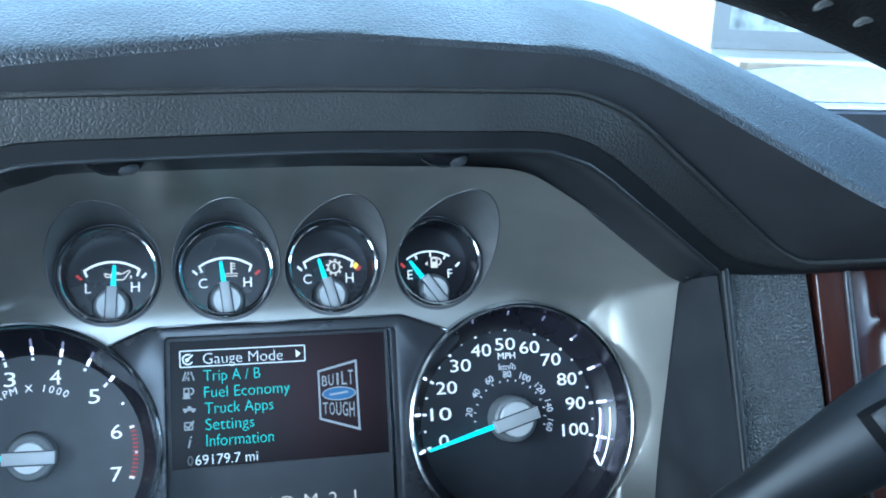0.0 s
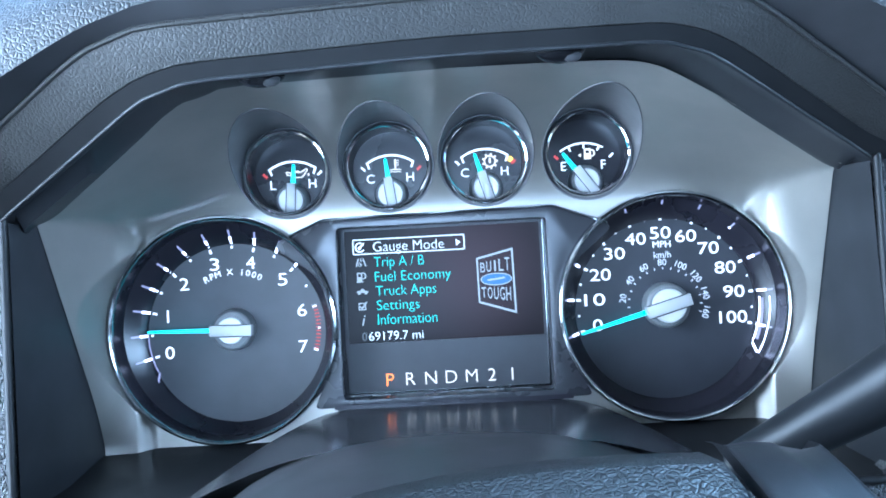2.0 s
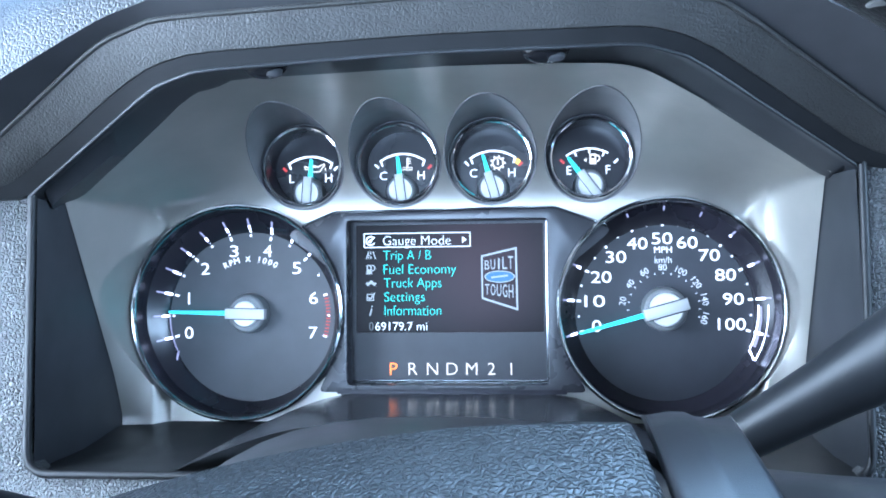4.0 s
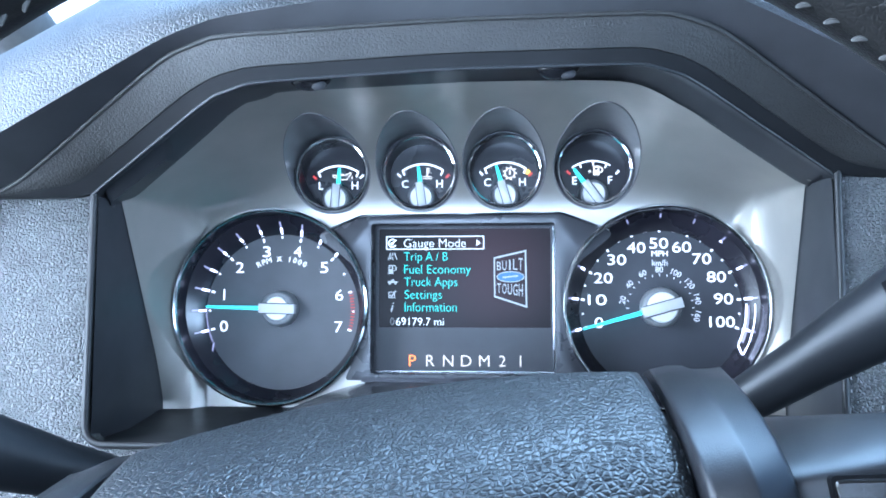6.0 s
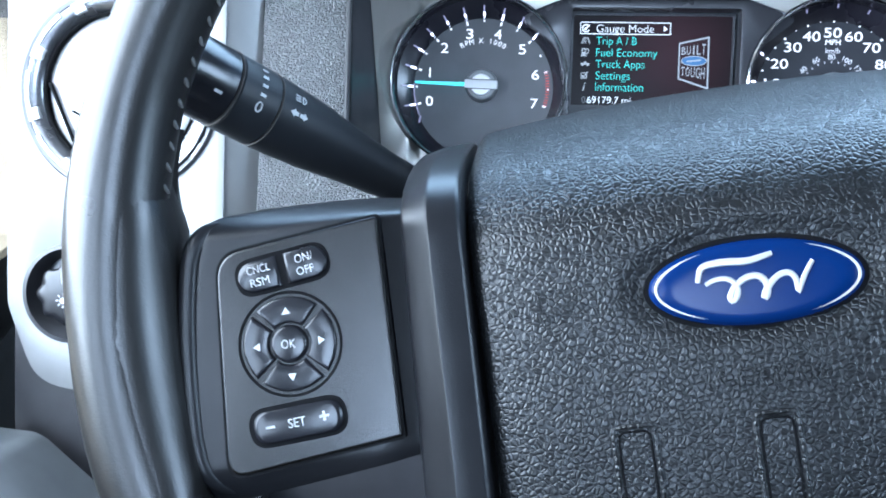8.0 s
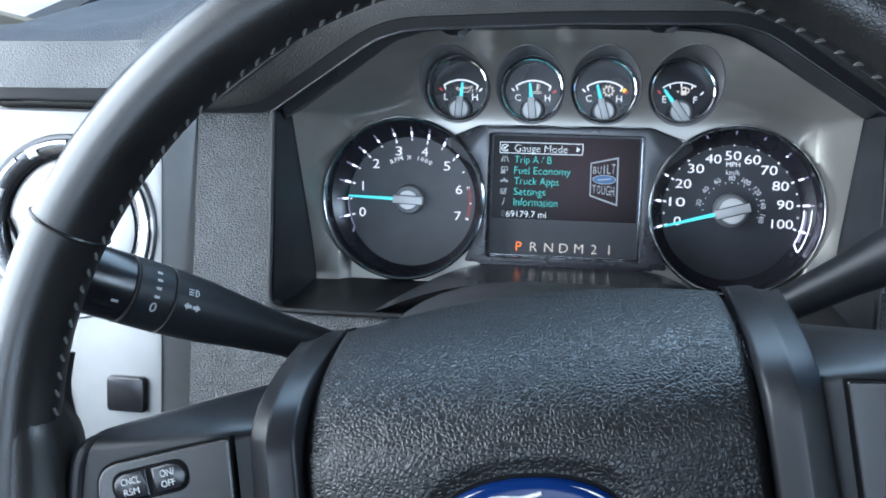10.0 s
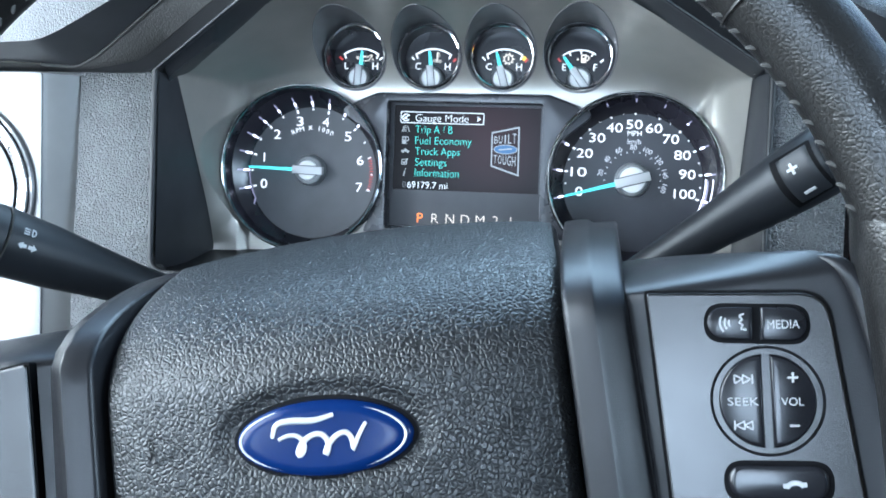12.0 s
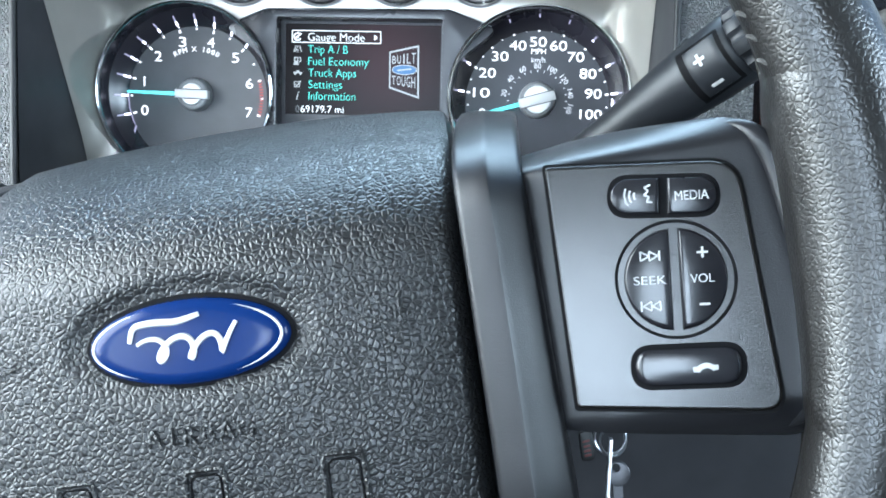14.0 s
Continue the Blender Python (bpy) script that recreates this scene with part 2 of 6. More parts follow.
# shadowed ground beyond the hood, its shade put into a blue-grey colour
M_GROUNDSHADE = material("blue_grey_ground_shade", (0.20, 0.25, 0.29), 0.8, vary=0.2, vary_scale=5, bump=0.3, bump_scale=40)
M_ROOF = material("roof_tile_clay", (0.30, 0.17, 0.12), 0.8, vary=0.25, vary_scale=8)
G_WHITE = glow("backlit_white", (1.0, 0.93, 0.90), 0.48, (0.3, 0.3, 0.3))
G_TICK = glow("glowing_tick", (0.95, 0.86, 0.97), 1.2, (0.4, 0.4, 0.4))
# dim emission drawn for the ticks' blurred glow, also used for one scale end
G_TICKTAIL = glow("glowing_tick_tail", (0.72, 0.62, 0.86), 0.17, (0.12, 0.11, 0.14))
G_SMALL = glow("backlit_small_figures", (0.85, 0.82, 0.85), 0.28, (0.3, 0.3, 0.3))
G_CYAN = glow("lit_needle_cyan", (0.16, 0.62, 0.62), 0.60, (0.05, 0.3, 0.35))
G_MENU = glow("menu_cyan", (0.12, 0.62, 0.52), 0.60)
G_MENUWHITE = glow("menu_white", (0.9, 0.9, 0.9), 0.54)
G_MENUGREY = glow("menu_grey", (0.6, 0.6, 0.6), 0.30)
G_DIM = glow("menu_dim", (0.4, 0.4, 0.42), 0.13)
G_ORANGE = glow("lit_orange", (1.0, 0.20, 0.02), 0.9)
G_AMBER = glow("amber_mark", (0.95, 0.50, 0.05), 0.8)
G_REDMARK = glow("red_mark", (0.75, 0.06, 0.05), 0.35)
G_LETTER = glow("lit_warm_white", (1.0, 0.84, 0.70), 0.45)
G_BADGE = glow("badge_grey", (0.50, 0.51, 0.53), 0.36)
G_BADGEBLUE = glow("badge_blue", (0.05, 0.17, 0.38), 0.35)
G_SCREEN = glow("screen_backlight", (0.030, 0.012, 0.015), 0.15, (0.004, 0.0035, 0.004), 0.30)
G_SCREEN.node_tree.nodes["Principled BSDF"].inputs["Specular IOR Level"].default_value = 0.12


def uneven_backlight(m, x, z, radius, low, high):
    """A display whose backlight shows through more strongly round one spot."""
    nt = m.node_tree
    co = nt.nodes.new("ShaderNodeTexCoord")
    off = nt.nodes.new("ShaderNodeVectorMath")
    off.operation = "DISTANCE"
    off.inputs[1].default_value = (x, 0.0, z)
    nt.links.new(co.outputs["Object"], off.inputs[0])
    mr = nt.nodes.new("ShaderNodeMapRange")
    mr.interpolation_type = "SMOOTHSTEP"
    mr.inputs[1].default_value, mr.inputs[2].default_value = radius, 0.0
    mr.inputs[3].default_value, mr.inputs[4].default_value = low, high
    nt.links.new(off.outputs["Value"], mr.inputs[0])
    nt.links.new(mr.outputs[0], nt.nodes["Principled BSDF"].inputs["Emission Strength"])


uneven_backlight(G_SCREEN, 0.014, 0.004, 0.055, 0.04, 0.42)


# ---- building helpers ----
def thing(name, label, category, m=None, group="", kind=""):
    ob = new(name)
    ob.empty_display_size = 0.02
    ob.matrix_world = TRUCK @ (m if m is not None else Matrix())
    return tagged(ob, label, category, group, kind)


def mesh_of(bm, name, smooth=True):
    me = bpy.data.meshes.new(name)
    bmesh.ops.recalc_face_normals(bm, faces=bm.faces)
    bm.to_mesh(me)
    bm.free()
    if smooth:
        for p in me.polygons:
            p.use_smooth = True
        me.set_sharp_from_angle(angle=radians(38))
    return me


def part(name, bm, mat, parent, label="", m=None, smooth=True):
    ob = new(name, mesh_of(bm, name, smooth) if isinstance(bm, bmesh.types.BMesh) else bm)
    if not ob.data.materials:
        ob.data.materials.append(mat)
    ob.parent = parent
    if m is not None:
        ob.matrix_local = m
    return tagged(ob, label)


def rounded(points, radii, steps=5):
    """A closed outline with its corners rounded."""
    out = []
    n = len(points)
    for i, p in enumerate(points):
        p = Vector(p)
        a, b = Vector(points[i - 1]) - p, Vector(points[(i + 1) % n]) - p
        r = radii if isinstance(radii, (int, float)) else radii[i]
        half = a.angle(b) / 2
        d = min(r / math.tan(half), a.length * 0.49, b.length * 0.49)
        if d < 1e-6:
            out.append(p)
            continue
        p0, p1 = p + a.normalized() * d, p + b.normalized() * d
        for k in range(steps + 1):
            s = k / steps
            out.append((p0 * (1 - s) + p * s) * (1 - s) + (p * (1 - s) + p1 * s) * s)
    return [tuple(q) for q in out]


def rect(x0, z0, x1, z1, r=0.0):
    pts = [(x0, z0), (x1, z0), (x1, z1), (x0, z1)]
    return rounded(pts, r) if r else pts


def pill(cx, cz, w, h, tilt=0.0, r=None, steps=6):
    r = h / 2 if r is None else r
    c, s = math.cos(radians(tilt)), math.sin(radians(tilt))
    pts = rounded([(-w / 2, -h / 2), (w / 2, -h / 2), (w / 2, h / 2), (-w / 2, h / 2)], r * 0.995, steps)
    return [(cx + x * c - z * s, cz + x * s + z * c) for x, z in pts]


def ring_points(cx, cz, r, n=48, r2=None, a0=0.0):
    return [(cx + r * math.cos(a0 + math.tau * k / n), cz + (r2 or r) * math.sin(a0 + math.tau * k / n)) for k in range(n)]


def plate(outer, y0, y1, holes=(), bevel=0.0, lift=None):
    """A flat sheet in the x-z plane between y0 (towards the driver) and y1, with holes and a bevelled front edge."""
    bm = bmesh.new()
    loops = []
    for pts in (outer, *holes):
        vs = [bm.verts.new((x, y0, z)) for x, z in pts]
        loops.append([bm.edges.new((vs[i], vs[(i + 1) % len(vs)])) for i in range(len(vs))])
    if holes:
        bmesh.ops.triangle_fill(bm, edges=[e for l in loops for e in l], use_beauty=True, use_dissolve=False)
    else:
        bm.faces.new(list(bm.verts))
    bmesh.ops.recalc_face_normals(bm, faces=bm.faces)
    front = list(bm.faces)
    rim = [e for l in loops for e in l if e.is_valid]
    got = bmesh.ops.extrude_edge_only(bm, edges=rim)
    bmesh.ops.translate(bm, verts=[v for v in got["geom"] if isinstance(v, bmesh.types.BMVert)], vec=(0, y1 - y0, 0))
    if bevel:
        bmesh.ops.bevel(bm, geom=[e for e in rim if e.is_valid], offset=bevel, segments=3, profile=0.5, affect="EDGES", clamp_overlap=True)
    if lift:
        for v in bm.verts:
            v.co.y += lift(v.co.x, v.co.z)
    return bm


def dome(outline, y0, height, y1=None, rows=4, inset=0.35):
    """A cushion: the outline at y0 shrinks towards its middle while it rises towards the driver."""
    bm = bmesh.new()
    cx = sum(p[0] for p in outline) / len(outline)
    cz = sum(p[1] for p in outline) / len(outline)
    loops = []
    if y1 is not None:
        loops.append([bm.verts.new((x, y1, z)) for x, z in outline])
    for k in range(rows + 1):
        s = k / rows
        f = 1 - inset * (1 - math.cos(s * math.pi / 2))
        loops.append([bm.verts.new((cx + (x - cx) * f, y0 - height * math.sin(s * math.pi / 2), cz + (z - cz) * f)) for x, z in outline])
    for a, b in zip(loops, loops[1:]):
        for i in range(len(a)):
            bm.faces.new((a[i], a[(i + 1) % len(a)], b[(i + 1) % len(a)], b[i]))
    bm.faces.new(loops[-1])
    return bm


def lathe(profile, cx=0.0, cz=0.0, n=64, closed=False, a0=0.0, a1=math.tau):
    """Profile of (radius, y) turned round the y axis through (cx, cz)."""
    bm = bmesh.new()
    full = abs(a1 - a0 - math.tau) < 1e-6
    count = n if full else n + 1
    rows = []
    for k in range(count):
        a = a0 + (a1 - a0) * k / n
        rows.append([bm.verts.new((cx + r * math.cos(a), y, cz + r * math.sin(a))) for r, y in profile])
    for k in range(n):
        a, b = rows[k], rows[(k + 1) % count]
        for j in range(len(profile) - (0 if closed else 1)):
            q = (a[j], a[(j + 1) % len(profile)], b[(j + 1) % len(profile)], b[j])
            bm.faces.new(q)
    bmesh.ops.remove_doubles(bm, verts=bm.verts, dist=1e-7)
    return bm


def loft(rows, closed=False, caps=False):
    """A sheet through rows of points."""
    bm = bmesh.new()
    vs = [[bm.verts.new(p) for p in r] for r in rows]
    n = len(rows[0])
    for a, b in zip(vs, vs[1:]):
        for i in range(n if closed else n - 1):
            bm.faces.new((a[i], a[(i + 1) % n], b[(i + 1) % n], b[i]))
    if caps:
        bm.faces.new(vs[0])
        bm.faces.new(list(reversed(vs[-1])))
    return bm


def sweep(path, radii, n=20, up=(0, 0, 1), squash=1.0):
    """A round or oval bar along a path, closed at both ends."""
    rows = []
    pts = [Vector(p) for p in path]
    for i, p in enumerate(pts):
        d = (pts[min(i + 1, len(pts) - 1)] - pts[max(i - 1, 0)]).normalized()
        side = d.cross(Vector(up)).normalized()
        top = side.cross(d)
        r = radii[i]
        rows.append([p + side * (r * math.cos(math.tau * k / n)) + top * (r * squash * math.sin(math.tau * k / n)) for k in range(n)])
    return loft(rows, closed=True, caps=True)


def smooth_line(points, rounds=2, cut=0.22):
    """Corner-cutting on an open line, which keeps its ends."""
    pts = [Vector(p) for p in points]
    for _ in range(rounds):
        out = [pts[0]]
        for a, b in zip(pts, pts[1:]):
            out += [a.lerp(b, cut), b.lerp(a, cut)]
        pts = out + [pts[-1]]
    return pts


def resample(pts, n):
    pts = [Vector(p) for p in pts]
    d = [0.0]
    for a, b in zip(pts, pts[1:]):
        d.append(d[-1] + (b - a).length)
    out = []
    for k in range(n):
        s = d[-1] * k / (n - 1)
        j = max(i for i in range(len(d)) if d[i] <= s + 1e-9)
        j = min(j, len(pts) - 2)
        out.append(pts[j].lerp(pts[j + 1], (s - d[j]) / max(1e-9, d[j + 1] - d[j])))
    return out


def text_mesh(body, width, height, depth=0.0002, bold=0.0, shear=0.0):
    """The mesh of a word, centred, with its capitals or figures scaled to width x height."""
    cu = bpy.data.curves.new("word", "FONT")
    cu.body = body
    cu.size = 1.0
    cu.extrude = 0.02
    cu.offset = bold
    cu.shear = shear
    cu.align_x, cu.align_y = "CENTER", "CENTER"
    cu.resolution_u = 4
    ob = bpy.data.objects.new("word", cu)
    me = bpy.data.meshes.new_from_object(ob)
    bpy.data.objects.remove(ob)
    bm = bmesh.new()
    bm.from_mesh(me)
    bmesh.ops.remove_doubles(bm, verts=bm.verts, dist=1e-5)
    bm.to_mesh(me)
    bm.free()
    xs = [v.co.x for v in me.vertices]
    ys = [v.co.y for v in me.vertices]
    w, h = max(xs) - min(xs), max(ys) - min(ys)
    mx, my = (max(xs) + min(xs)) / 2, (max(ys) + min(ys)) / 2
    sy = height / h if height else width / w
    sx = width / w if width else sy
    for v in me.vertices:
        v.co = ((v.co.x - mx) * sx, -depth if v.co.z > 0 else 0.0, (v.co.y - my) * sy)
    return me


WORDS = {}


def word(body, x, y, z, parent, mat, width=None, height=None, name="lettering", tilt=0.0, bold=0.0, label="", shear=0.0):
    key = (body, width, height, bold, shear, mat.name)
    if key not in WORDS:
        WORDS[key] = text_mesh(body, width, height, bold=bold, shear=shear)
        WORDS[key].materials.append(mat)
    return part(name, WORDS[key], mat, parent, label, pose(x, y, z, 0, -tilt, 0))


def bar(x0, z0, x1, z1, w, y, depth=0.0003):
    """A thin straight stroke from one point to another."""
    a, b = Vector((x0, z0)), Vector((x1, z1))
    d = (b - a).normalized()
    s = Vector((-d.y, d.x)) * (w / 2)
    return plate([tuple(a - s), tuple(b - s), tuple(b + s), tuple(a + s)], y - depth, y)


def arc_band(cx, cz, r0, r1, a0, a1, y, n=24, depth=0.0003):
    pts = [(cx + r1 * math.cos(radians(a0 + (a1 - a0) * k / n)), cz + r1 * math.sin(radians(a0 + (a1 - a0) * k / n))) for k in range(n + 1)]
    pts += [(cx + r0 * math.cos(radians(a1 + (a0 - a1) * k / n)), cz + r0 * math.sin(radians(a1 + (a0 - a1) * k / n))) for k in range(n + 1)]
    return plate(pts, y - depth, y)


def merged(bms):
    """One mesh out of several bits of the same print."""
    out = bmesh.new()
    for b in bms:
        me = bpy.data.meshes.new("bit")
        b.to_mesh(me)
        b.free()
        out.from_mesh(me)
        bpy.data.meshes.remove(me)
    return out


# ---- dashboard ----
def lines(*rails):
    return [resample(smooth_line(r, 2, 0.11), 150) for r in rails]


def dash_pad():
    t = thing("dashboard", "dark grey pebbled vinyl dashboard with an angular hood over the gauges", "dashboard")
    lip = [(-0.357, -0.108, 0.033), (-0.20, -0.104, 0.033), (-0.178, -0.101, 0.034), (-0.099, -0.138, 0.0785), (0.0, -0.139, 0.083), (0.093, -0.138, 0.084), (0.176, -0.093, 0.041), (0.22, -0.095, 0.040), (0.42, -0.095, 0.045)]
    band = [(-0.358, -0.122, 0.036), (-0.25, -0.120, 0.036), (-0.217, -0.108, 0.0345), (-0.115, -0.146, 0.0972), (0.0, -0.146, 0.1025), (0.104, -0.146, 0.1035), (0.205, -0.100, 0.044), (0.25, -0.105, 0.044), (0.42, -0.105, 0.049)]
    crest = [(-0.358, -0.138, 0.043), (-0.26, -0.140, 0.044), (-0.219, -0.147, 0.0445), (-0.1115, -0.150, 0.1035), (0.0, -0.150, 0.118), (0.107, -0.150, 0.1145), (0.224, -0.140, 0.058), (0.27, -0.130, 0.056), (0.42, -0.130, 0.056)]
    bend = [(-0.360, -0.134, 0.0700), (-0.262, -0.137, 0.0705), (-0.2275, -0.143, 0.0718), (-0.1200, -0.147, 0.1110)] + [(x * 1.012, y + 0.003, z + 0.0055) for x, y, z in crest[4:]]
    top = [(-0.362, -0.092, 0.086), (-0.30, -0.092, 0.086), (-0.258, -0.098, 0.090), (-0.148, -0.100, 0.147), (0.0, -0.100, 0.163), (0.120, -0.100, 0.159), (0.242, -0.100, 0.107), (0.28, -0.100, 0.088), (0.42, -0.100, 0.086)]
    back = [(x * 1.02, 0.06, z + 0.045) for x, y, z in top]
    far = [(-0.43, 0.62, 0.29), (-0.3, 0.63, 0.29), (-0.25, 0.64, 0.29), (-0.15, 0.65, 0.29), (0.0, 0.65, 0.29), (0.15, 0.65, 0.29), (0.26, 0.65, 0.29), (0.30, 0.65, 0.29), (0.44, 0.65, 0.29)]
    # the left end turns back round a soft corner
    rails = [[(r[0][0] + 0.001, r[0][1] + 0.055, r[0][2]), (r[0][0] + 0.0025, r[0][1] + 0.012, r[0][2]), (r[0][0] + 0.014, r[0][1] + 0.001, r[0][2])] + r[1:] for r in (lip, band, crest, bend, top, back, far)]
    r_lip, r_band, r_crest, r_bend, r_top, r_back, r_far = lines(*rails)
    r_mid = [p.lerp(q, 0.30) + Vector((0, -0.0008, 0)) for p, q in zip(r_lip, r_band)]
    part("hood_lip", loft([[p + Vector((0, 0.003, 0)) for p in r_lip], r_lip, [p.lerp(q, 0.5) for p, q in zip(r_lip, r_mid)], r_mid]), M_LIP, t, "smooth black strip above the hood's mouth")
    part("hood_band", loft([[p + Vector((0, 0.0008, 0)) for p in r_mid], [p + Vector((0, -0.0006, 0.0004)) for p in r_mid], [p.lerp(q, 0.5) + Vector((0, -0.001, 0)) for p, q in zip(r_mid, r_band)], r_band]), M_BAND, t, "pebbled black vinyl band along the hood's mouth")
    part("band_bead", sweep(r_band[28:-20], [0.0011] * (len(r_band) - 48), n=8), M_BAND, t, "fine rounded edge of the band")
    part("hood_edge", loft([[p + Vector((0, 0.0018, 0.0005)) for p in r_band], [p.lerp(q, 0.5) + Vector((0, 0.0005, 0)) for p, q in zip(r_band, r_crest)], r_crest]), M_SMOOTH, t, "smooth dark plastic edge")
    part("pad_top", loft([[p + Vector((0, 0.004, 0)) for p in r_crest], r_crest, [p.lerp(q, 0.5) + Vector((0, -0.0012, 0)) for p, q in zip(r_crest, r_bend)], r_bend, [p.lerp(q, 0.33) + Vector((0, 0, 0.003)) for p, q in zip(r_bend, r_top)], [p.lerp(q, 0.66) + Vector((0, 0, 0.003)) for p, q in zip(r_bend, r_top)], r_top, [p + Vector((0, 0.02, 0.006)) for p in r_top], r_back, r_far]), M_DASH, t, "pebbled dark grey vinyl top pad")
    # ceiling of the gauge recess, from the bezel's edge to the lip
    inner = [(-0.171, -0.060, 0.030), (-0.1715, -0.090, 0.030), (-0.171, -0.094, 0.0315), (-0.093, -0.114, 0.0815), (0.0, -0.114, 0.0835), (0.082, -0.114, 0.0850), (0.169, -0.072, 0.0405), (0.172, -0.068, 0.039), (0.172, -0.040, 0.038)]
    mouth = [(-0.178, -0.075, 0.033), (-0.1785, -0.098, 0.033), (-0.178, -0.101, 0.034), (-0.099, -0.138, 0.0785), (0.0, -0.139, 0.083), (0.093, -0.138, 0.084), (0.176, -0.093, 0.041), (0.177, -0.090, 0.040), (0.177, -0.06, 0.040)]
    r_in, r_mouth = lines(inner, mouth)
    part("recess_ceiling", loft([[p + Vector((0, 0.03, 0.004)) for p in r_in], r_in, [p.lerp(q, 0.5) + Vector((0, 0, 0.0035)) for p, q in zip(r_in, r_mouth)], r_mouth]), M_WALL, t, "satin black ceiling of the gauge recess")
    part("lip_bead", sweep(r_mouth[8:-8], [0.0008] * (len(r_mouth) - 16), n=10), M_WALL, t, "thin shiny bead along the hood's lip")
    for x, z in ((-0.0635, 0.0822), (0.0472, 0.0849)):
        b = lathe([(0.0, -0.0046), (0.003, -0.0045), (0.006, -0.0036), (0.0085, -0.0018), (0.0100, 0.0012)], n=32)
        b = part("light_pod", b, M_BUTTON, t, "small black oval pod under the hood", pose(x, -0.1285, z, 72, 0, 0) @ Matrix.Diagonal((1.0, 1.0, 0.62, 1)))
        part("lens", lathe([(0.0, -0.0013), (0.0022, -0.0010), (0.0034, 0.0), (0.0036, 0.0016)], n=24), M_HUBSIDE, b, "small grey lens", pose(0.0040, -0.0040, 0.0012))
    # side walls and floor of the recess
    for s, zt, yt in ((-1, 0.034, -0.099), (1, 0.041, -0.091)):
        lean = 0.61 if s < 0 else 0.42
        zs = [-0.084 + (zt + 0.084) * k / 12 for k in range(13)]
        front = [(s * 0.1745, -0.100 + (yt + 0.100) * k / 12, z) for k, z in enumerate(zs)]
        seam = [(s * 0.1700, -0.0195 - lean * max(0.0, z + 0.0715), z) for z in zs]
        w = loft([front, [tuple(Vector(a).lerp(Vector(b), 0.5)) for a, b in zip(front, seam)], seam, [(s * 0.1690, y + 0.012, z) for x, y, z in seam]])
        part("recess_wall", w, M_WALL, t, "satin black side wall of the gauge recess")
    part("recess_floor", loft([[(-0.174, -0.100, -0.0838), (0.174, -0.100, -0.0838)], [(-0.174, -0.06, -0.0818), (0.174, -0.06, -0.0818)], [(-0.174, -0.030, -0.0765), (0.174, -0.030, -0.0765)], [(-0.174, 0.004, -0.0725), (0.174, 0.004, -0.0725)]]), M_LIP, t, "satin dark floor of the gauge recess")
    # smooth cover running from the display's foot towards the column, falling away at both sides
    shelf = []
    for k in range(17):
        q = k / 16
        w = 0.062 + 0.056 * q ** 0.7
        shelf.append([(w * u, -0.0195 - 0.080 * q, -0.0602 - 0.004 * q - 0.0215 * max(0.0, (abs(w * u) - 0.050) / 0.066) ** 1.5) for u in [j / 10 - 1 for j in range(21)]])
    part("display_shelf", loft(shelf), M_FLOOR, t, "gloss dark shelf under the display")
    # front panels round the recess
    opening = rounded([(-0.176, 0.036), (-0.176, -0.0845), (0.176, -0.0845), (0.176, 0.043)], [0.0005, 0.011, 0.011, 0.0005], 6)
    outer = [(0.2165, 0.043), (0.2165, -0.165), (-0.224, -0.165), (-0.224, 0.036)]
    f = plate(opening + outer, -0.0985, -0.088, bevel=0.0018, lift=lambda x, z: (0.006 if x > 0.17 else 0) + min(0, (z + 0.05)) * 0.12)
    part("gauge_fascia", f, M_FASCIA, t, "grained mid-grey fascia round the gauge recess")
    bead = [Vector((x, -0.1005 + (0.006 if x > 0.17 else 0) + min(0, z + 0.05) * 0.12, z)) for x, z in opening]
    part("fascia_bead", sweep(bead, [0.0018] * len(bead), n=10, up=(0, 1, 0)), M_LIP, t, "black bead round the gauge recess")
    sil = rounded([(-0.2415, 0.031), (-0.3668, 0.031), (-0.3668, -0.160), (-0.350, -0.2035), (-0.2415, -0.222)], [0.002, 0.003, 0.026, 0.026, 0.002], 6)
    holes = [list(reversed(ring_points(-0.3015, -0.0393, 0.0535, 56))), list(reversed(ring_points(-0.3285, -0.1525, 0.0265, 40)))]
    part("silver_panel", plate(sil, -0.112, -0.098, holes, bevel=0.0016), M_SILVER, t, "satin silver painted end panel")
    part("silver_return", loft([[(-0.2415, -0.1105, 0.031), (-0.2415, -0.1105, -0.235)], [(-0.2385, -0.1095, 0.031), (-0.2385, -0.1095, -0.235)], [(-0.2255, -0.098, 0.031), (-0.2255, -0.098, -0.235)], [(-0.2245, -0.080, 0.031), (-0.2245, -0.080, -0.235)]]), M_SILVER, t, "grey return of the silver panel")
    part("panel_back", plate(rect(-0.372, -0.30, -0.222, 0.034), -0.0955, -0.080), M_SMOOTH, t, "dark backing behind the silver panel")
    part("lower_console", plate(rect(0.219, -0.20, 0.2600, -0.075), -0.093, -0.080, bevel=0.002), M_SMOOTH, t, "dark lower console panel")
    part("wood_panel", plate(rect(0.2210, -0.073, 0.2600, 0.046), -0.094, -0.080, bevel=0.002), M_WOOD, t, "polished dark wood trim panel")
    part("trim_strip", plate([(0.2345, -0.073), (0.2372, -0.073), (0.2372, 0.046), (0.2345, 0.046)], -0.0958, -0.094, bevel=0.0008), M_STEELDARK, t, "thin bright metal strip")
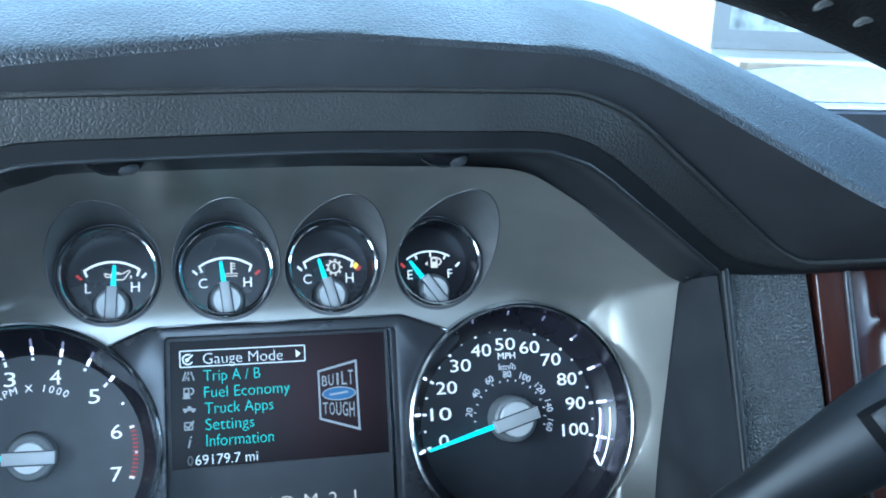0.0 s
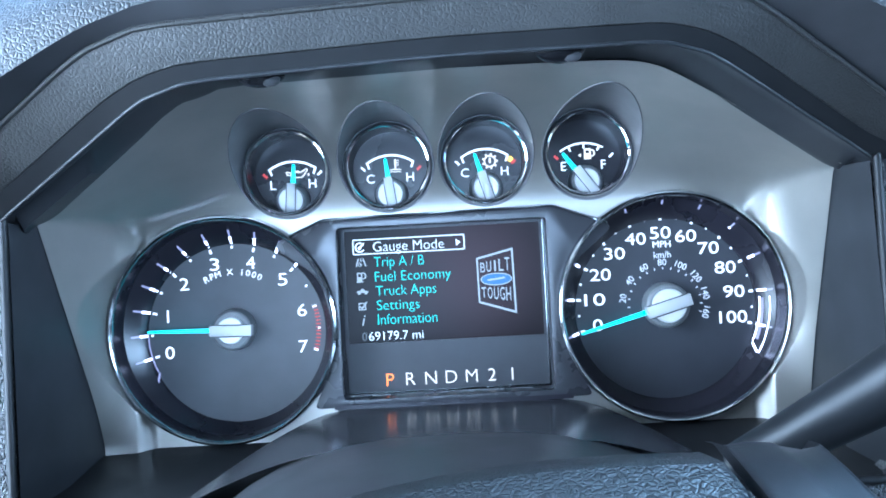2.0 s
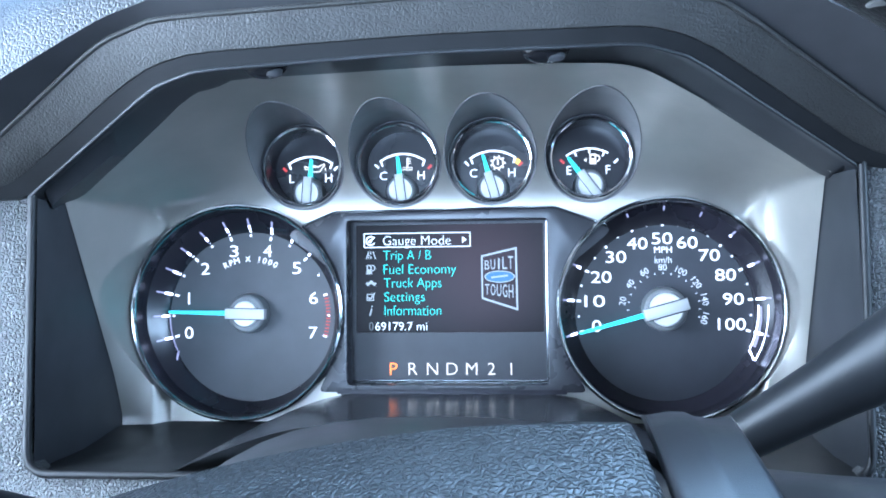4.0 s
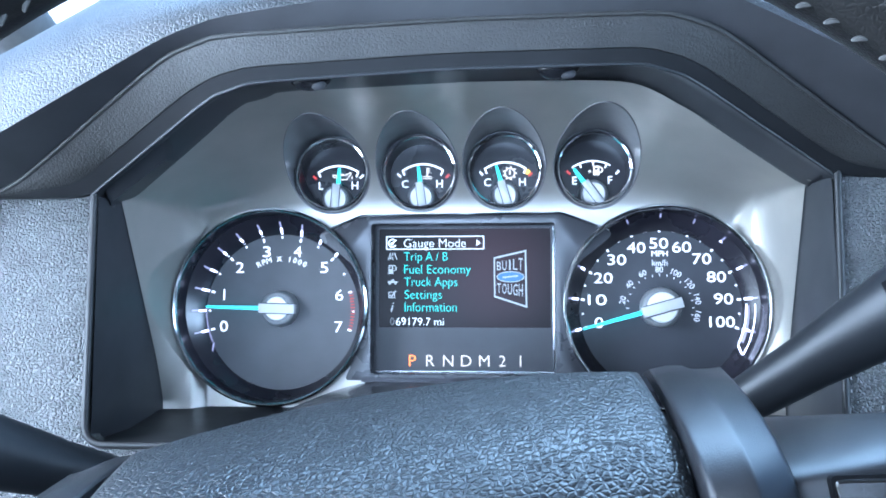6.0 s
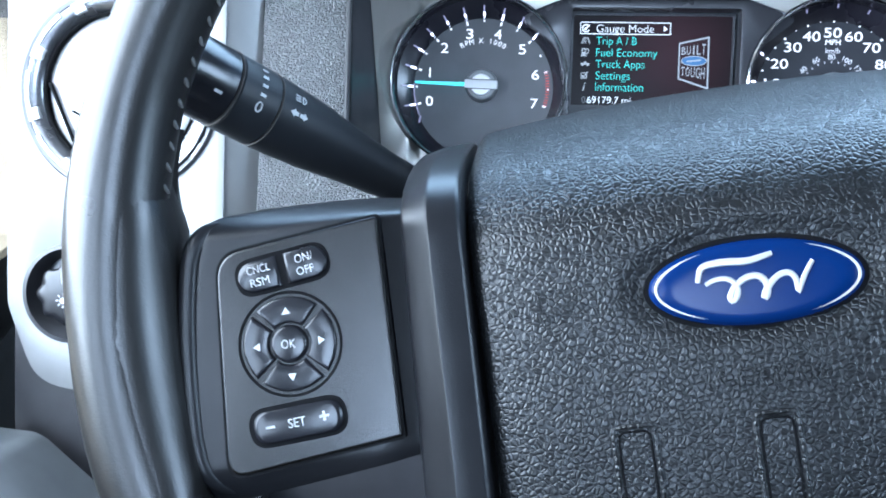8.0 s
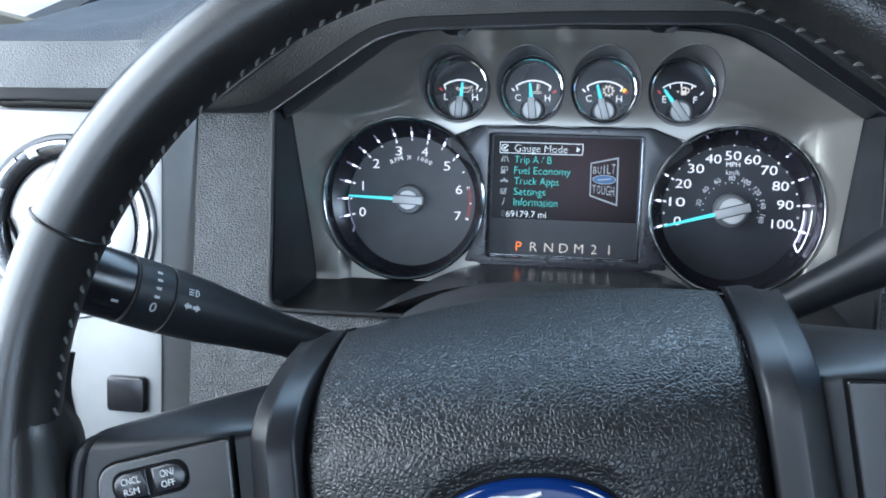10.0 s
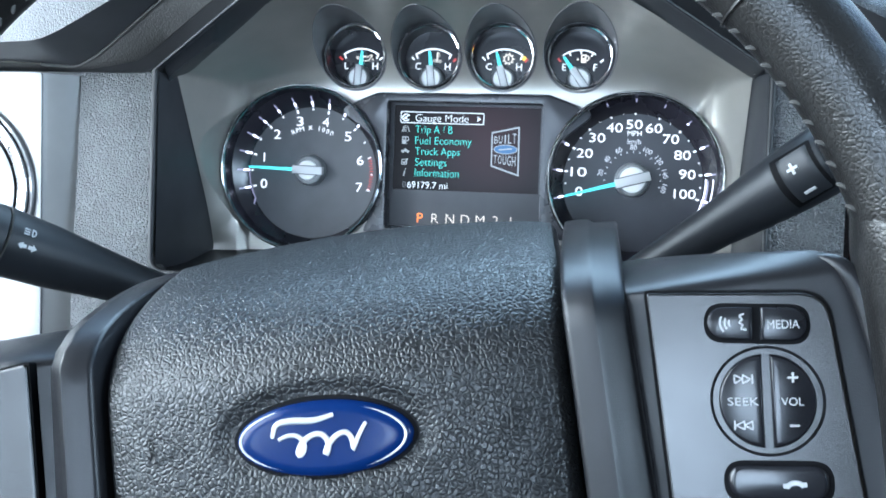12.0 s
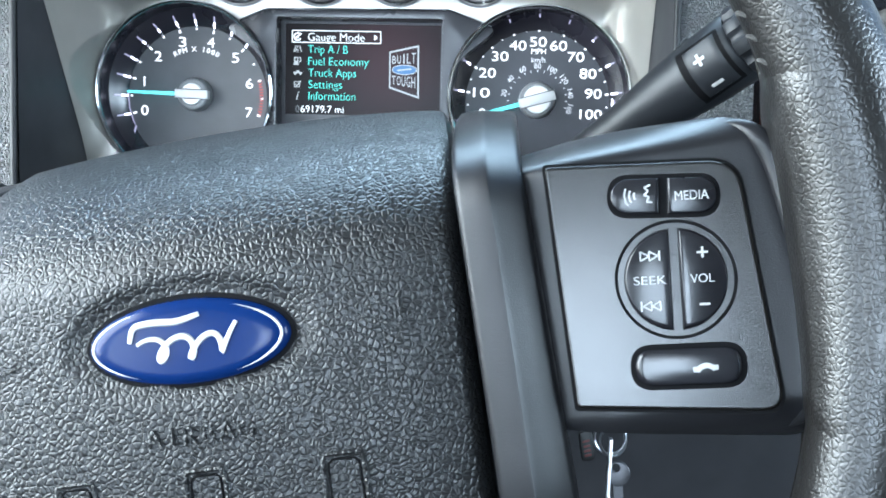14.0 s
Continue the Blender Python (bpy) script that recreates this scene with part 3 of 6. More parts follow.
    part("knee_panel", loft([[(-0.37, -0.098, -0.155), (0.42, -0.098, -0.155)], [(-0.36, -0.094, -0.22), (0.42, -0.094, -0.22)], [(-0.36, -0.03, -0.36), (0.42, -0.03, -0.40)], [(-0.36, 0.06, -0.48), (0.42, 0.06, -0.52)]]), M_SMOOTH, t, "dark plastic knee panel")
    sw = plate(rect(-0.2755, -0.152, -0.2505, -0.130, 0.003), -0.1165, -0.110, bevel=0.0012)
    part("dimmer_switch", sw, M_BUTTON, t, "small black rocker switch in the silver panel")
    return t


dash_pad()


def center_stack():
    t = thing("center_stack", "dark center stack with a grey curved trim beside the wood panel", "center console", pose(0.262, -0.100, 0.0))
    part("tray", plate(rect(0.0, -0.20, 0.20, 0.026), 0.002, 0.012, bevel=0.002), M_STACK, t, "dull grey tray panel")
    face = part("control_face", plate(rect(0.0, 0.0215, 0.20, 0.0475, 0.003), -0.012, 0.002, bevel=0.0015), M_BUTTON, t, "glossy black control face")
    for x, w in ((0.006, 0.010), (0.021, 0.008), (0.045, 0.012), (0.075, 0.010)):
        part("print", bar(x, 0.0405, x + w, 0.0405, 0.0022, -0.0120), M_GREYPRINT, face, "small grey print")
    arc = resample(smooth_line([(0.0010, -0.010, -0.030), (0.0015, -0.012, 0.002), (0.0040, -0.014, 0.0150), (0.0180, -0.014, 0.0205), (0.0500, -0.014, 0.0215), (0.1950, -0.013, 0.0215)], 3), 40)
    part("trim_band", sweep(arc, [0.0042] * 40, n=12, up=(0, 1, 0)), M_STACK, t, "smooth grey curved trim band")
    part("button", dome(pill(0.022, 0.0300, 0.020, 0.006), -0.012, 0.0015, -0.010), M_STALK, face, "slim black button")


center_stack()


def air_vent():
    t = thing("air_vent", "round silver dashboard air vent with a notched chrome ring", "air vent", pose(-0.3015, -0.112, -0.0393))
    part("outer_ring", lathe([(0.0570, 0.002), (0.0570, -0.0016), (0.0560, -0.0026), (0.0540, -0.0022), (0.0532, 0.0)], n=72), M_RINGSATIN, t, "satin dark grey outer ring")
    band = lathe([(0.0536, -0.0014), (0.0528, -0.0034), (0.0490, -0.0030), (0.0455, -0.0012), (0.0437, 0.0010), (0.0430, 0.006)], n=72)
    part("inner_ring", band, M_VENTRING, t, "dark chrome inner ring")
    part("chrome_line", lathe([(0.0440, 0.0006), (0.0436, -0.0006), (0.0428, -0.0004), (0.0424, 0.0020)], n=72), M_GAP, t, "thin dark line inside the ring")
    for k in range(9):
        a0 = math.tau * k / 9 + 0.16
        seg = lathe([(0.0532, -0.0030), (0.0529, -0.0045), (0.0507, -0.0044), (0.0502, -0.0026)], n=12, a0=a0, a1=a0 + 0.54)
        part("chrome_segment", seg, M_SILVERFLAP, t, "bright chrome segment of the ring")
        tab = lathe([(0.0508, -0.0036), (0.0504, -0.0044), (0.0472, -0.0038), (0.0466, -0.0020)], n=5, a0=a0 + 0.40, a1=a0 + 0.54)
        part("chrome_tab", tab, M_SILVERFLAP, t)
    part("flap", lathe([(0.0, -0.0002), (0.015, 0.0), (0.030, 0.0009), (0.0390, 0.0020), (0.0422, 0.0036), (0.0428, 0.0070)], n=56), M_SILVERFLAP, t, "domed silver flap")
    part("flap_seam", arc_band(0.0, 0.036, 0.0540, 0.0552, 240, 300, 0.0016, depth=0.0028), M_GAP, t, "curved seam in the flap")
    part("finger_dimple", lathe([(0.0, -0.0022), (0.004, -0.0017), (0.0070, -0.0004), (0.0085, 0.0012), (0.0088, 0.003)], n=32), M_SILVER, t, "round finger knob", pose(-0.001, 0.0004, 0.023))
    part("seam_mark", bar(-0.0405, 0.004, -0.0230, -0.036, 0.0009, 0.0016, 0.0030), M_GAP, t, "fine slanted seam")


air_vent()


def headlight_switch():
    t = thing("headlight_switch", "round black headlight switch set in the silver panel", "switch", pose(-0.3285, -0.112, -0.1525) @ Matrix.Scale(1.04, 4))
    part("bezel", lathe([(0.0275, 0.001), (0.0268, -0.0025), (0.0245, -0.003), (0.0225, 0.003), (0.021, 0.010)], n=48), M_SMOOTH, t)
    part("well", lathe([(0.0215, 0.009), (0.0, 0.009)], n=40), M_BUTTON, t)
    k = dome([( (0.0155 + 0.0012 * math.cos(8 * a)) * math.cos(a), (0.0155 + 0.0012 * math.cos(8 * a)) * math.sin(a)) for a in [math.tau * i / 48 for i in range(48)]], -0.006, 0.003, 0.009, inset=0.25)
    knob = part("knob", k, M_BUTTON, t, "grooved black knob")
    part("pointer", bar(0, 0.006, 0, 0.0125, 0.0022, -0.0088), M_WHITE, knob, "white pointer mark")
    part("lamp_symbol", merged([plate(ring_points(0, -0.003, 0.0018, 16), -0.0095, -0.009)] + [bar(0.0026 * math.cos(a), -0.003 + 0.0026 * math.sin(a), 0.004 * math.cos(a), -0.003 + 0.004 * math.sin(a), 0.0007, -0.0091) for a in [math.tau * i / 8 for i in range(8)]]), M_WHITE, knob, "white sun-shaped lamp symbol")


headlight_switch()


# ---- instrument cluster ----
TACH, SPEED = (-0.1105, -0.0185), (0.1088, -0.0183)
SMALL = [(-0.0757, 0.0565), (-0.0262, 0.0570), (0.0215, 0.0575), (0.0712, 0.0580)]
SHALLOW = -0.016
EDGE = 0.1696


def beyond(x):
    """How far a place lies past the bezel's upper corner, eased over the bend."""
    corner = 0.091 if x < 0 else 0.084
    s = abs(x) - corner
    return (s + math.hypot(s, 0.010)) / 2 / (0.1723 - corner)


def top_edge(x):
    corner = 0.0345 if x < 0 else 0.0405
    return 0.0838 + (corner - 0.0838) * beyond(x)


def bezel_turn(x):
    """Lowest height and rise of the bezel's curve, its top edge, and how far forward the top comes."""
    zt = top_edge(x)
    over = beyond(x)
    return zt, max(0.014, 0.053 - 0.036 * over), -0.114 + (0.022 if x < 0 else 0.042) * over


def bezel_depth(x, z):
    """The bezel is an upright plate that curves over into a ceiling at its top and flares at its sides."""
    zt, turn, y_top = bezel_turn(x)
    s = min(1.0, max(0.0, (z - zt + turn) / turn))
    y = SHALLOW + (y_top - SHALLOW) * (1 - math.sqrt(max(0.0, 1 - s * s)))
    side = -0.020 - (0.61 if x < 0 else 0.42) * max(0.0, z + 0.0715)
    g = max(0.0, 1 - (EDGE - abs(x)) / 0.024) ** 1.7
    flare = SHALLOW + (side - SHALLOW) * g
    h = max(0.0, 0.024 - abs(y - flare)) / 0.024 if g > 0 else 0.0
    y = min(y, flare) - h * h * 0.006 * min(1.0, g * 6)
    for cx, cz in (TACH, SPEED):
        rho = math.hypot(x - cx, z - cz)
        y = max(y, SHALLOW - 0.0015 - max(0.0, rho - 0.0562) / 0.055)
    return y


def scoop_circle(c, depth):
    """Each small gauge lies at the end of a round scoop, which widens a little towards the driver."""
    return c[0], c[1] - 0.035 * depth, 0.0224 + 0.035 * depth


def scoop_end(c, a):
    lo, hi = 0.0, 0.098
    for _ in range(30):
        d = (lo + hi) / 2
        cx, cz, r = scoop_circle(c, d)
        if SHALLOW - bezel_depth(cx + r * math.cos(a), min(cz + r * math.sin(a), 0.0834)) > d:
            lo = d
        else:
            hi = d
    return lo


def bezel_point(x, v):
    zt, turn, y_top = bezel_turn(x)
    if v < 0.5:
        z = -0.0835 + (zt - turn + 0.0835) * v / 0.5
    else:
        z = zt - turn + turn * math.sin((v - 0.5) / 0.5 * math.pi / 2)
    inside = False
    y = bezel_depth(x, z)
    for c in SMALL:
        cx, cz, r = scoop_circle(c, SHALLOW - y)
        rho = math.hypot(x - cx, z - cz)
        if rho < r:
            inside = True
            x, z = cx + (x - cx) * r / max(rho, 1e-5), min(cz + (z - cz) * r / max(rho, 1e-5), zt)
            y = bezel_depth(x, z)
    return Vector((x, y, z)), inside


def cluster():
    t = thing("instrument_cluster", "silver instrument cluster with two large and four small lit gauges", "instrument cluster")
    bm = bmesh.new()
    nx, nz = 300, 190
    grid = []
    for j in range(nz + 1):
        row = []
        for i in range(nx + 1):
            u = 2 * i / nx - 1
            p, inside = bezel_point(EDGE * (1.35 * u - 0.35 * u ** 3), j / nz)
            row.append((bm.verts.new(p), inside))
        grid.append(row)
    for j in range(nz):
        for i in range(nx):
            cell = (grid[j][i], grid[j][i + 1], grid[j + 1][i + 1], grid[j + 1][i])
            if all(inside for w, inside in cell):
                continue
            q = [w for w, inside in cell]
            cx, cz = sum(w.co.x for w in q) / 4, sum(w.co.z for w in q) / 4
            if math.hypot(cx - TACH[0], cz - TACH[1]) < 0.0545 or math.hypot(cx - SPEED[0], cz - SPEED[1]) < 0.0545:
                continue
            if -0.057 < cx < 0.053 and -0.075 < cz < 0.028:
                continue
            bm.faces.new(q)
    bmesh.ops.delete(bm, geom=[v for v in bm.verts if not v.link_faces], context="VERTS")
    part("bezel", bm, M_BEZEL, t, "brushed dark silver bezel plate")
    # black surround and display
    sur = rounded([(-0.086, 0.0215), (-0.0595, 0.0325), (0.0525, 0.0335), (0.083, 0.0225), (0.060, 0.004), (0.053, -0.030), (0.068, -0.0595), (-0.068, -0.0595), (-0.055, -0.030), (-0.062, 0.004)], [0.004, 0.012, 0.012, 0.004, 0.02, 0.02, 0.002, 0.002, 0.02, 0.02], 4)
    hole = rect(-0.0533, -0.0558, 0.0493, 0.0280, 0.002)
    part("display_surround", plate(sur, -0.0185, -0.006, [list(reversed(hole))], bevel=0.0012), M_SURROUND, t, "gloss black display surround")
    part("surround_lip", sweep([Vector((x, -0.0188, z)) for x, z in sur[4:17]], [0.0007] * 13, n=8, up=(0, 1, 0)), M_DARKCHROME, t, "fine bright edge of the surround")
    fr = part("display_frame", plate(rect(-0.0533, -0.0558, 0.0493, 0.0280, 0.002), -0.0012, 0.004, [list(reversed(rect(-0.0517, -0.0303, 0.0474, 0.0268)))]), M_PANELGREY, t, "dark grey indicator panel")
    scr = part("display_screen", plate(rect(-0.0517, -0.0303, 0.0474, 0.0268), -0.0004, 0.004), G_SCREEN, t, "lit colour menu display with cyan words")
    display(scr)
    for k, ch in enumerate("PRNDM21"):
        x = -0.0318 + 0.0103 * k
        word(ch, x, -0.0014, -0.0492, fr, G_ORANGE if ch == "P" else G_LETTER, None, 0.0062, "gear_letter", bold=-0.014, label="lit orange gear letter" if ch == "P" else "")
    part("frame_edge", merged([bar(-0.0533, -0.0555, 0.0493, -0.0555, 0.0008, -0.0012), bar(0.0490, -0.0555, 0.0490, 0.0278, 0.0008, -0.0012)]), M_DARKCHROME, t, "fine edge of the indicator panel")
    tachometer(t)
    speedometer(t)
    small_gauges(t)
    cover = loft([[(-0.058, -0.0205, -0.058), (0.058, -0.0205, -0.058)], [(-0.058, -0.0205, -0.0602), (0.058, -0.0205, -0.0602)]])
    part("surround_foot", cover, M_RINGDARK, t, "gloss black lower edge of the surround")
    return t


def display(scr):
    y = -0.0006
    rows = [("Gauge Mode", -0.0371, 0.0185, 0.0359, G_MENUWHITE), ("Trip A / B", -0.0370, 0.0108, 0.0253, G_MENU), ("Fuel Economy", -0.0369, 0.0033, 0.0385, G_MENU), ("Truck Apps", -0.0368, -0.0039, 0.0306, G_MENU), ("Settings", -0.0366, -0.0112, 0.0215, G_MENU), ("Information", -0.0365, -0.0185, 0.0300, G_MENU)]
    for body, x, z, w, mat in rows:
        tail = 0.0009 if any(c in body for c in "gpy") else 0.0
        word(body, x + w / 2, y, z - tail, scr, mat, w, 0.0065 if tail else 0.0052, "menu_line", bold=-0.015)
    word("0", -0.0437, y, -0.0269, scr, G_DIM, 0.0024, 0.0044, "odometer_digit")
    word("69179.7 mi", -0.0277, y, -0.0269, scr, G_MENUWHITE, 0.0276, 0.0044, "odometer_reading", bold=-0.008)
    part("selection_box", plate(rect(-0.0475, 0.0147, 0.0094, 0.0225, 0.0006), y - 0.0001, y, [list(reversed(rect(-0.0470, 0.0152, 0.0089, 0.0220, 0.0005)))]), G_MENUWHITE, scr, "white selection box")
    part("selection_arrow", plate([(0.0050, 0.0167), (0.0073, 0.0185), (0.0050, 0.0203)], y - 0.0002, y), G_MENUWHITE, scr)
    part("gauge_icon", merged([arc_band(-0.0438, 0.0184, 0.0019, 0.0026, 60, 330, y), bar(-0.0442, 0.0180, -0.0416, 0.0204, 0.0007, y), plate(ring_points(-0.0441, 0.0181, 0.0009, 12), y - 0.0003, y)]), G_MENUWHITE, scr)
    part("road_icon", merged([bar(-0.0462, 0.0088, -0.0448, 0.0128, 0.0006, y), bar(-0.0412, 0.0088, -0.0426, 0.0128, 0.0006, y), bar(-0.0437, 0.0088, -0.0437, 0.0105, 0.0006, y), bar(-0.0437, 0.0113, -0.0437, 0.0128, 0.0006, y), bar(-0.0452, 0.0088, -0.0444, 0.0112, 0.0004, y)]), G_MENUGREY, scr)
    part("pump_icon", merged([plate(rect(-0.0460, 0.0012, -0.0434, 0.0056), y - 0.0003, y, [list(reversed(rect(-0.0454, 0.0034, -0.0440, 0.0050)))]), arc_band(-0.0431, 0.0040, 0.0012, 0.0018, -90, 90, y, 10), bar(-0.0464, 0.0010, -0.0430, 0.0010, 0.0006, y)]), G_MENUGREY, scr)
    part("truck_icon", plate([(-0.0464, -0.0046), (-0.0464, -0.0036), (-0.0446, -0.0036), (-0.0441, -0.0026), (-0.0430, -0.0026), (-0.0425, -0.0036), (-0.0408, -0.0038), (-0.0408, -0.0046)], y - 0.0003, y), G_MENUGREY, scr)
    part("truck_icon_wheels", merged([plate(ring_points(x, -0.0048, 0.0007, 12), y - 0.0004, y) for x in (-0.0453, -0.0419)]), G_MENUGREY, scr)
    part("check_icon", merged([plate(rect(-0.0460, -0.0134, -0.0422, -0.0097), y - 0.0003, y, [list(reversed(rect(-0.0455, -0.0129, -0.0427, -0.0102)))]), bar(-0.0452, -0.0114, -0.0442, -0.0126, 0.0007, y), bar(-0.0442, -0.0126, -0.0417, -0.0092, 0.0007, y)]), G_MENUGREY, scr)
    word("i", -0.0437, y, -0.0186, scr, G_MENUGREY, None, 0.0052, "info_icon", shear=0.25)
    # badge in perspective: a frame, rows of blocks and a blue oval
    edge = [(0.0150, -0.0128), (0.0340, -0.0190), (0.0335, 0.0143), (0.0148, 0.0100)]
    inner = [(0.0158, -0.0120), (0.0331, -0.0176), (0.0326, 0.0130), (0.0156, 0.0092)]
    part("badge_frame", plate(edge, y - 0.0002, y, [list(reversed(inner))]), G_BADGE, scr, "grey trapezoid badge frame")
    for text, lo in (("BUILT", False), ("TOUGH", True)):
        for k, ch in enumerate(text):
            f = 0.0166 + 0.0031 * k
            h0, h1 = (-0.0050 - 0.035 * (f - 0.0166), -0.0104 - 0.16 * (f - 0.0166)) if lo else (0.0074 + 0.17 * (f - 0.0166), 0.0026 + 0.02 * (f - 0.0166))
            word(ch, f + 0.0013, y, (h0 + h1) / 2, scr, G_BADGE, 0.0008 if ch == "I" else 0.0024, h0 - h1, "badge_letter")
    part("badge_oval", plate(ring_points(0.0245, -0.0012, 0.0080, 32, 0.0032), y - 0.00015, y), G_BADGEBLUE, scr, "small blue oval")
    part("badge_oval_edge", plate(ring_points(0.0245, -0.0012, 0.0080, 32, 0.0032), y - 0.0003, y, [list(reversed(ring_points(0.0245, -0.0012, 0.0075, 32, 0.0027)))]), G_BADGE, scr)
    part("badge_stroke", bar(0.0200, -0.0016, 0.0288, -0.0006, 0.0009, y - 0.0002), G_BADGE, scr)


def leaning(profile, c0, c1, n=96):
    """Rings of (radius, y, share) whose middles wander from c0 (share 0) to c1 (share 1)."""
    rows = []
    for r, y, w in profile:
        mx, mz = c0[0] + (c1[0] - c0[0]) * w, c0[1] + (c1[1] - c0[1]) * w
        rows.append([(mx + r * math.cos(math.tau * k / n), y, mz + r * math.sin(math.tau * k / n)) for k in range(n)])
    return loft(rows, closed=True)


def dial(parent, name, label, c, low, mat):
    """The face lies a little lower than the ring in front of it: the gauge leans up towards the driver."""
    cx, cz = c
    face = part(name, lathe([(0.0, 0.0), (0.0452, 0.0)], low[0], low[1], 72), mat, parent, label)
    part("tick_ring", leaning([(0.0452, -0.0001, 0.0), (0.0460, -0.0016, 0.05), (0.0498, -0.0052, 0.5), (0.0530, -0.0085, 1.0)], low, c), M_RINGDARK, face, "gloss black sloping tick ring")
    part("inner_wall", lathe([(0.0530, -0.0083), (0.0535, -0.0220)], cx, cz, 96), M_RINGDARK, face)
    part("chrome_ring", lathe([(0.0534, -0.0216), (0.0538, -0.0228), (0.0547, -0.0236), (0.0557, -0.0228), (0.0563, -0.0195), (0.0565, -0.0120), (0.0565, -0.0020)], cx, cz, 120), M_DARKCHROME, face, "polished dark chrome ring")
    return face


def needle(face, c, angle, r1, hub=0.0108, out=-0.016, width=0.0026, cap=0.70):
    cx, cz = c
    a = radians(angle)
    d, s = Vector((math.cos(a), math.sin(a))), Vector((-math.sin(a), math.cos(a)))
    w = width
    p = [d * (hub * 0.9) - s * (w / 2), d * r1 - s * (w * 0.28), d * (r1 + 0.0006), d * r1 + s * (w * 0.28), d * (hub * 0.9) + s * (w / 2)]
    part("needle", plate([(cx + q.x, cz + q.y) for q in p], out * 0.55 - 0.0012, out * 0.55, bevel=0.0003), G_CYAN, face, "glowing cyan needle")
    part("hub", lathe([(0.0, out + 0.0016), (hub * 0.84, out + 0.0016), (hub * 0.93, out + 0.0024), (hub * 0.97, out + 0.0045), (hub * 1.0, out * 0.2), (hub * 1.0, 0.0)], cx, cz, 48), M_HUBRING, face, "frosted grey needle hub")
    part("hub_cap", lathe([(0.0, out - 0.0004), (hub * cap * 0.93, out - 0.0004), (hub * cap, out + 0.0002), (hub * cap, out + 0.002)], cx, cz, 48), M_HUB, face, "satin aluminium hub cap")
    part("hub_bar", plate([(cx + q.x, cz + q.y) for q in (d * -hub * 0.99 - s * hub * 0.25, d * hub * 0.99 - s * hub * 0.25, d * hub * 0.99 + s * hub * 0.25, d * -hub * 0.99 + s * hub * 0.25)], out - 0.0010, out + 0.004, bevel=0.0003), M_HUBBAR, face, "raised satin bar across the hub")
    for side in (-1, 1):
        e0, e1 = d * (-hub * 0.97) + s * (side * hub * 0.275), d * (hub * 0.97) + s * (side * hub * 0.275)
        part("hub_line", bar(cx + e0.x, cz + e0.y, cx + e1.x, cz + e1.y, hub * 0.05, out - 0.0008, 0.0003), M_HUBSIDE, face)


def polar(c, r, deg):
    return c[0] + r * math.cos(radians(deg)), c[1] + r * math.sin(radians(deg))


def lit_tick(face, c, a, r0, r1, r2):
    """A bright stroke at the edge of the face, and its fading glow drawn as a paler tail up the sloping ring."""
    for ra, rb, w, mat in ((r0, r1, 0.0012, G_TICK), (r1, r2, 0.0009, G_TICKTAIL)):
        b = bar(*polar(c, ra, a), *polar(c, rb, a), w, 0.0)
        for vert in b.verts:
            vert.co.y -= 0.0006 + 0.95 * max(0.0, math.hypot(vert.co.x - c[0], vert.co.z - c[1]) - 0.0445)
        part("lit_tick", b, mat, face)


def tachometer(parent):
    face = dial(parent, "tachometer", "tachometer with white figures and a red zone", TACH, (-0.1086, -0.0214), M_FACELIT)
    y = -0.0003
    c = (-0.1092, -0.0204)
    for v in range(8):
        x, z = polar(c, 0.0354, 195.5 - 30.2 * v)
        word(str(v), x, y, z, face, G_WHITE, None if v == 1 else 0.0046, 0.0062, "numeral", bold=-0.004)
    for h in range(15):
        a = 195.5 - 15.1 * h
        m = 0.0022 if h % 2 == 0 else 0.0012
        part("tick", bar(*polar(c, 0.0432, a), *polar(c, 0.0432 - m, a), 0.0011, y), G_WHITE, face)
        if h <= 10:
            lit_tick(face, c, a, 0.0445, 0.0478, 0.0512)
    for k in range(13):
        a = 14 - 2.4 * k
        part("red_tick", bar(*polar(c, 0.0412, a), *polar(c, 0.0434, a), 0.0006, y), G_REDMARK, face)
    for ch, k in zip("RPM X 1000", range(10)):
        if ch != " ":
            a = 90 + 27 - 6.0 * k
            x, z = polar(c, 0.0300, a)
            word(ch, x, y, z, face, G_WHITE, None, 0.0031, "unit_letter", tilt=a - 90, bold=-0.006)
    needle(face, (-0.1092, -0.0196), 178.5, 0.0425, 0.0106, -0.0108, 0.0024, 0.64)
    part("scale_end", merged([arc_band(c[0], c[1], 0.0440, 0.0446, 178, 205, -0.0012), bar(*polar(c, 0.0436, 206), *polar(c, 0.0478, 212), 0.0009, -0.0020)]), G_TICKTAIL, face)


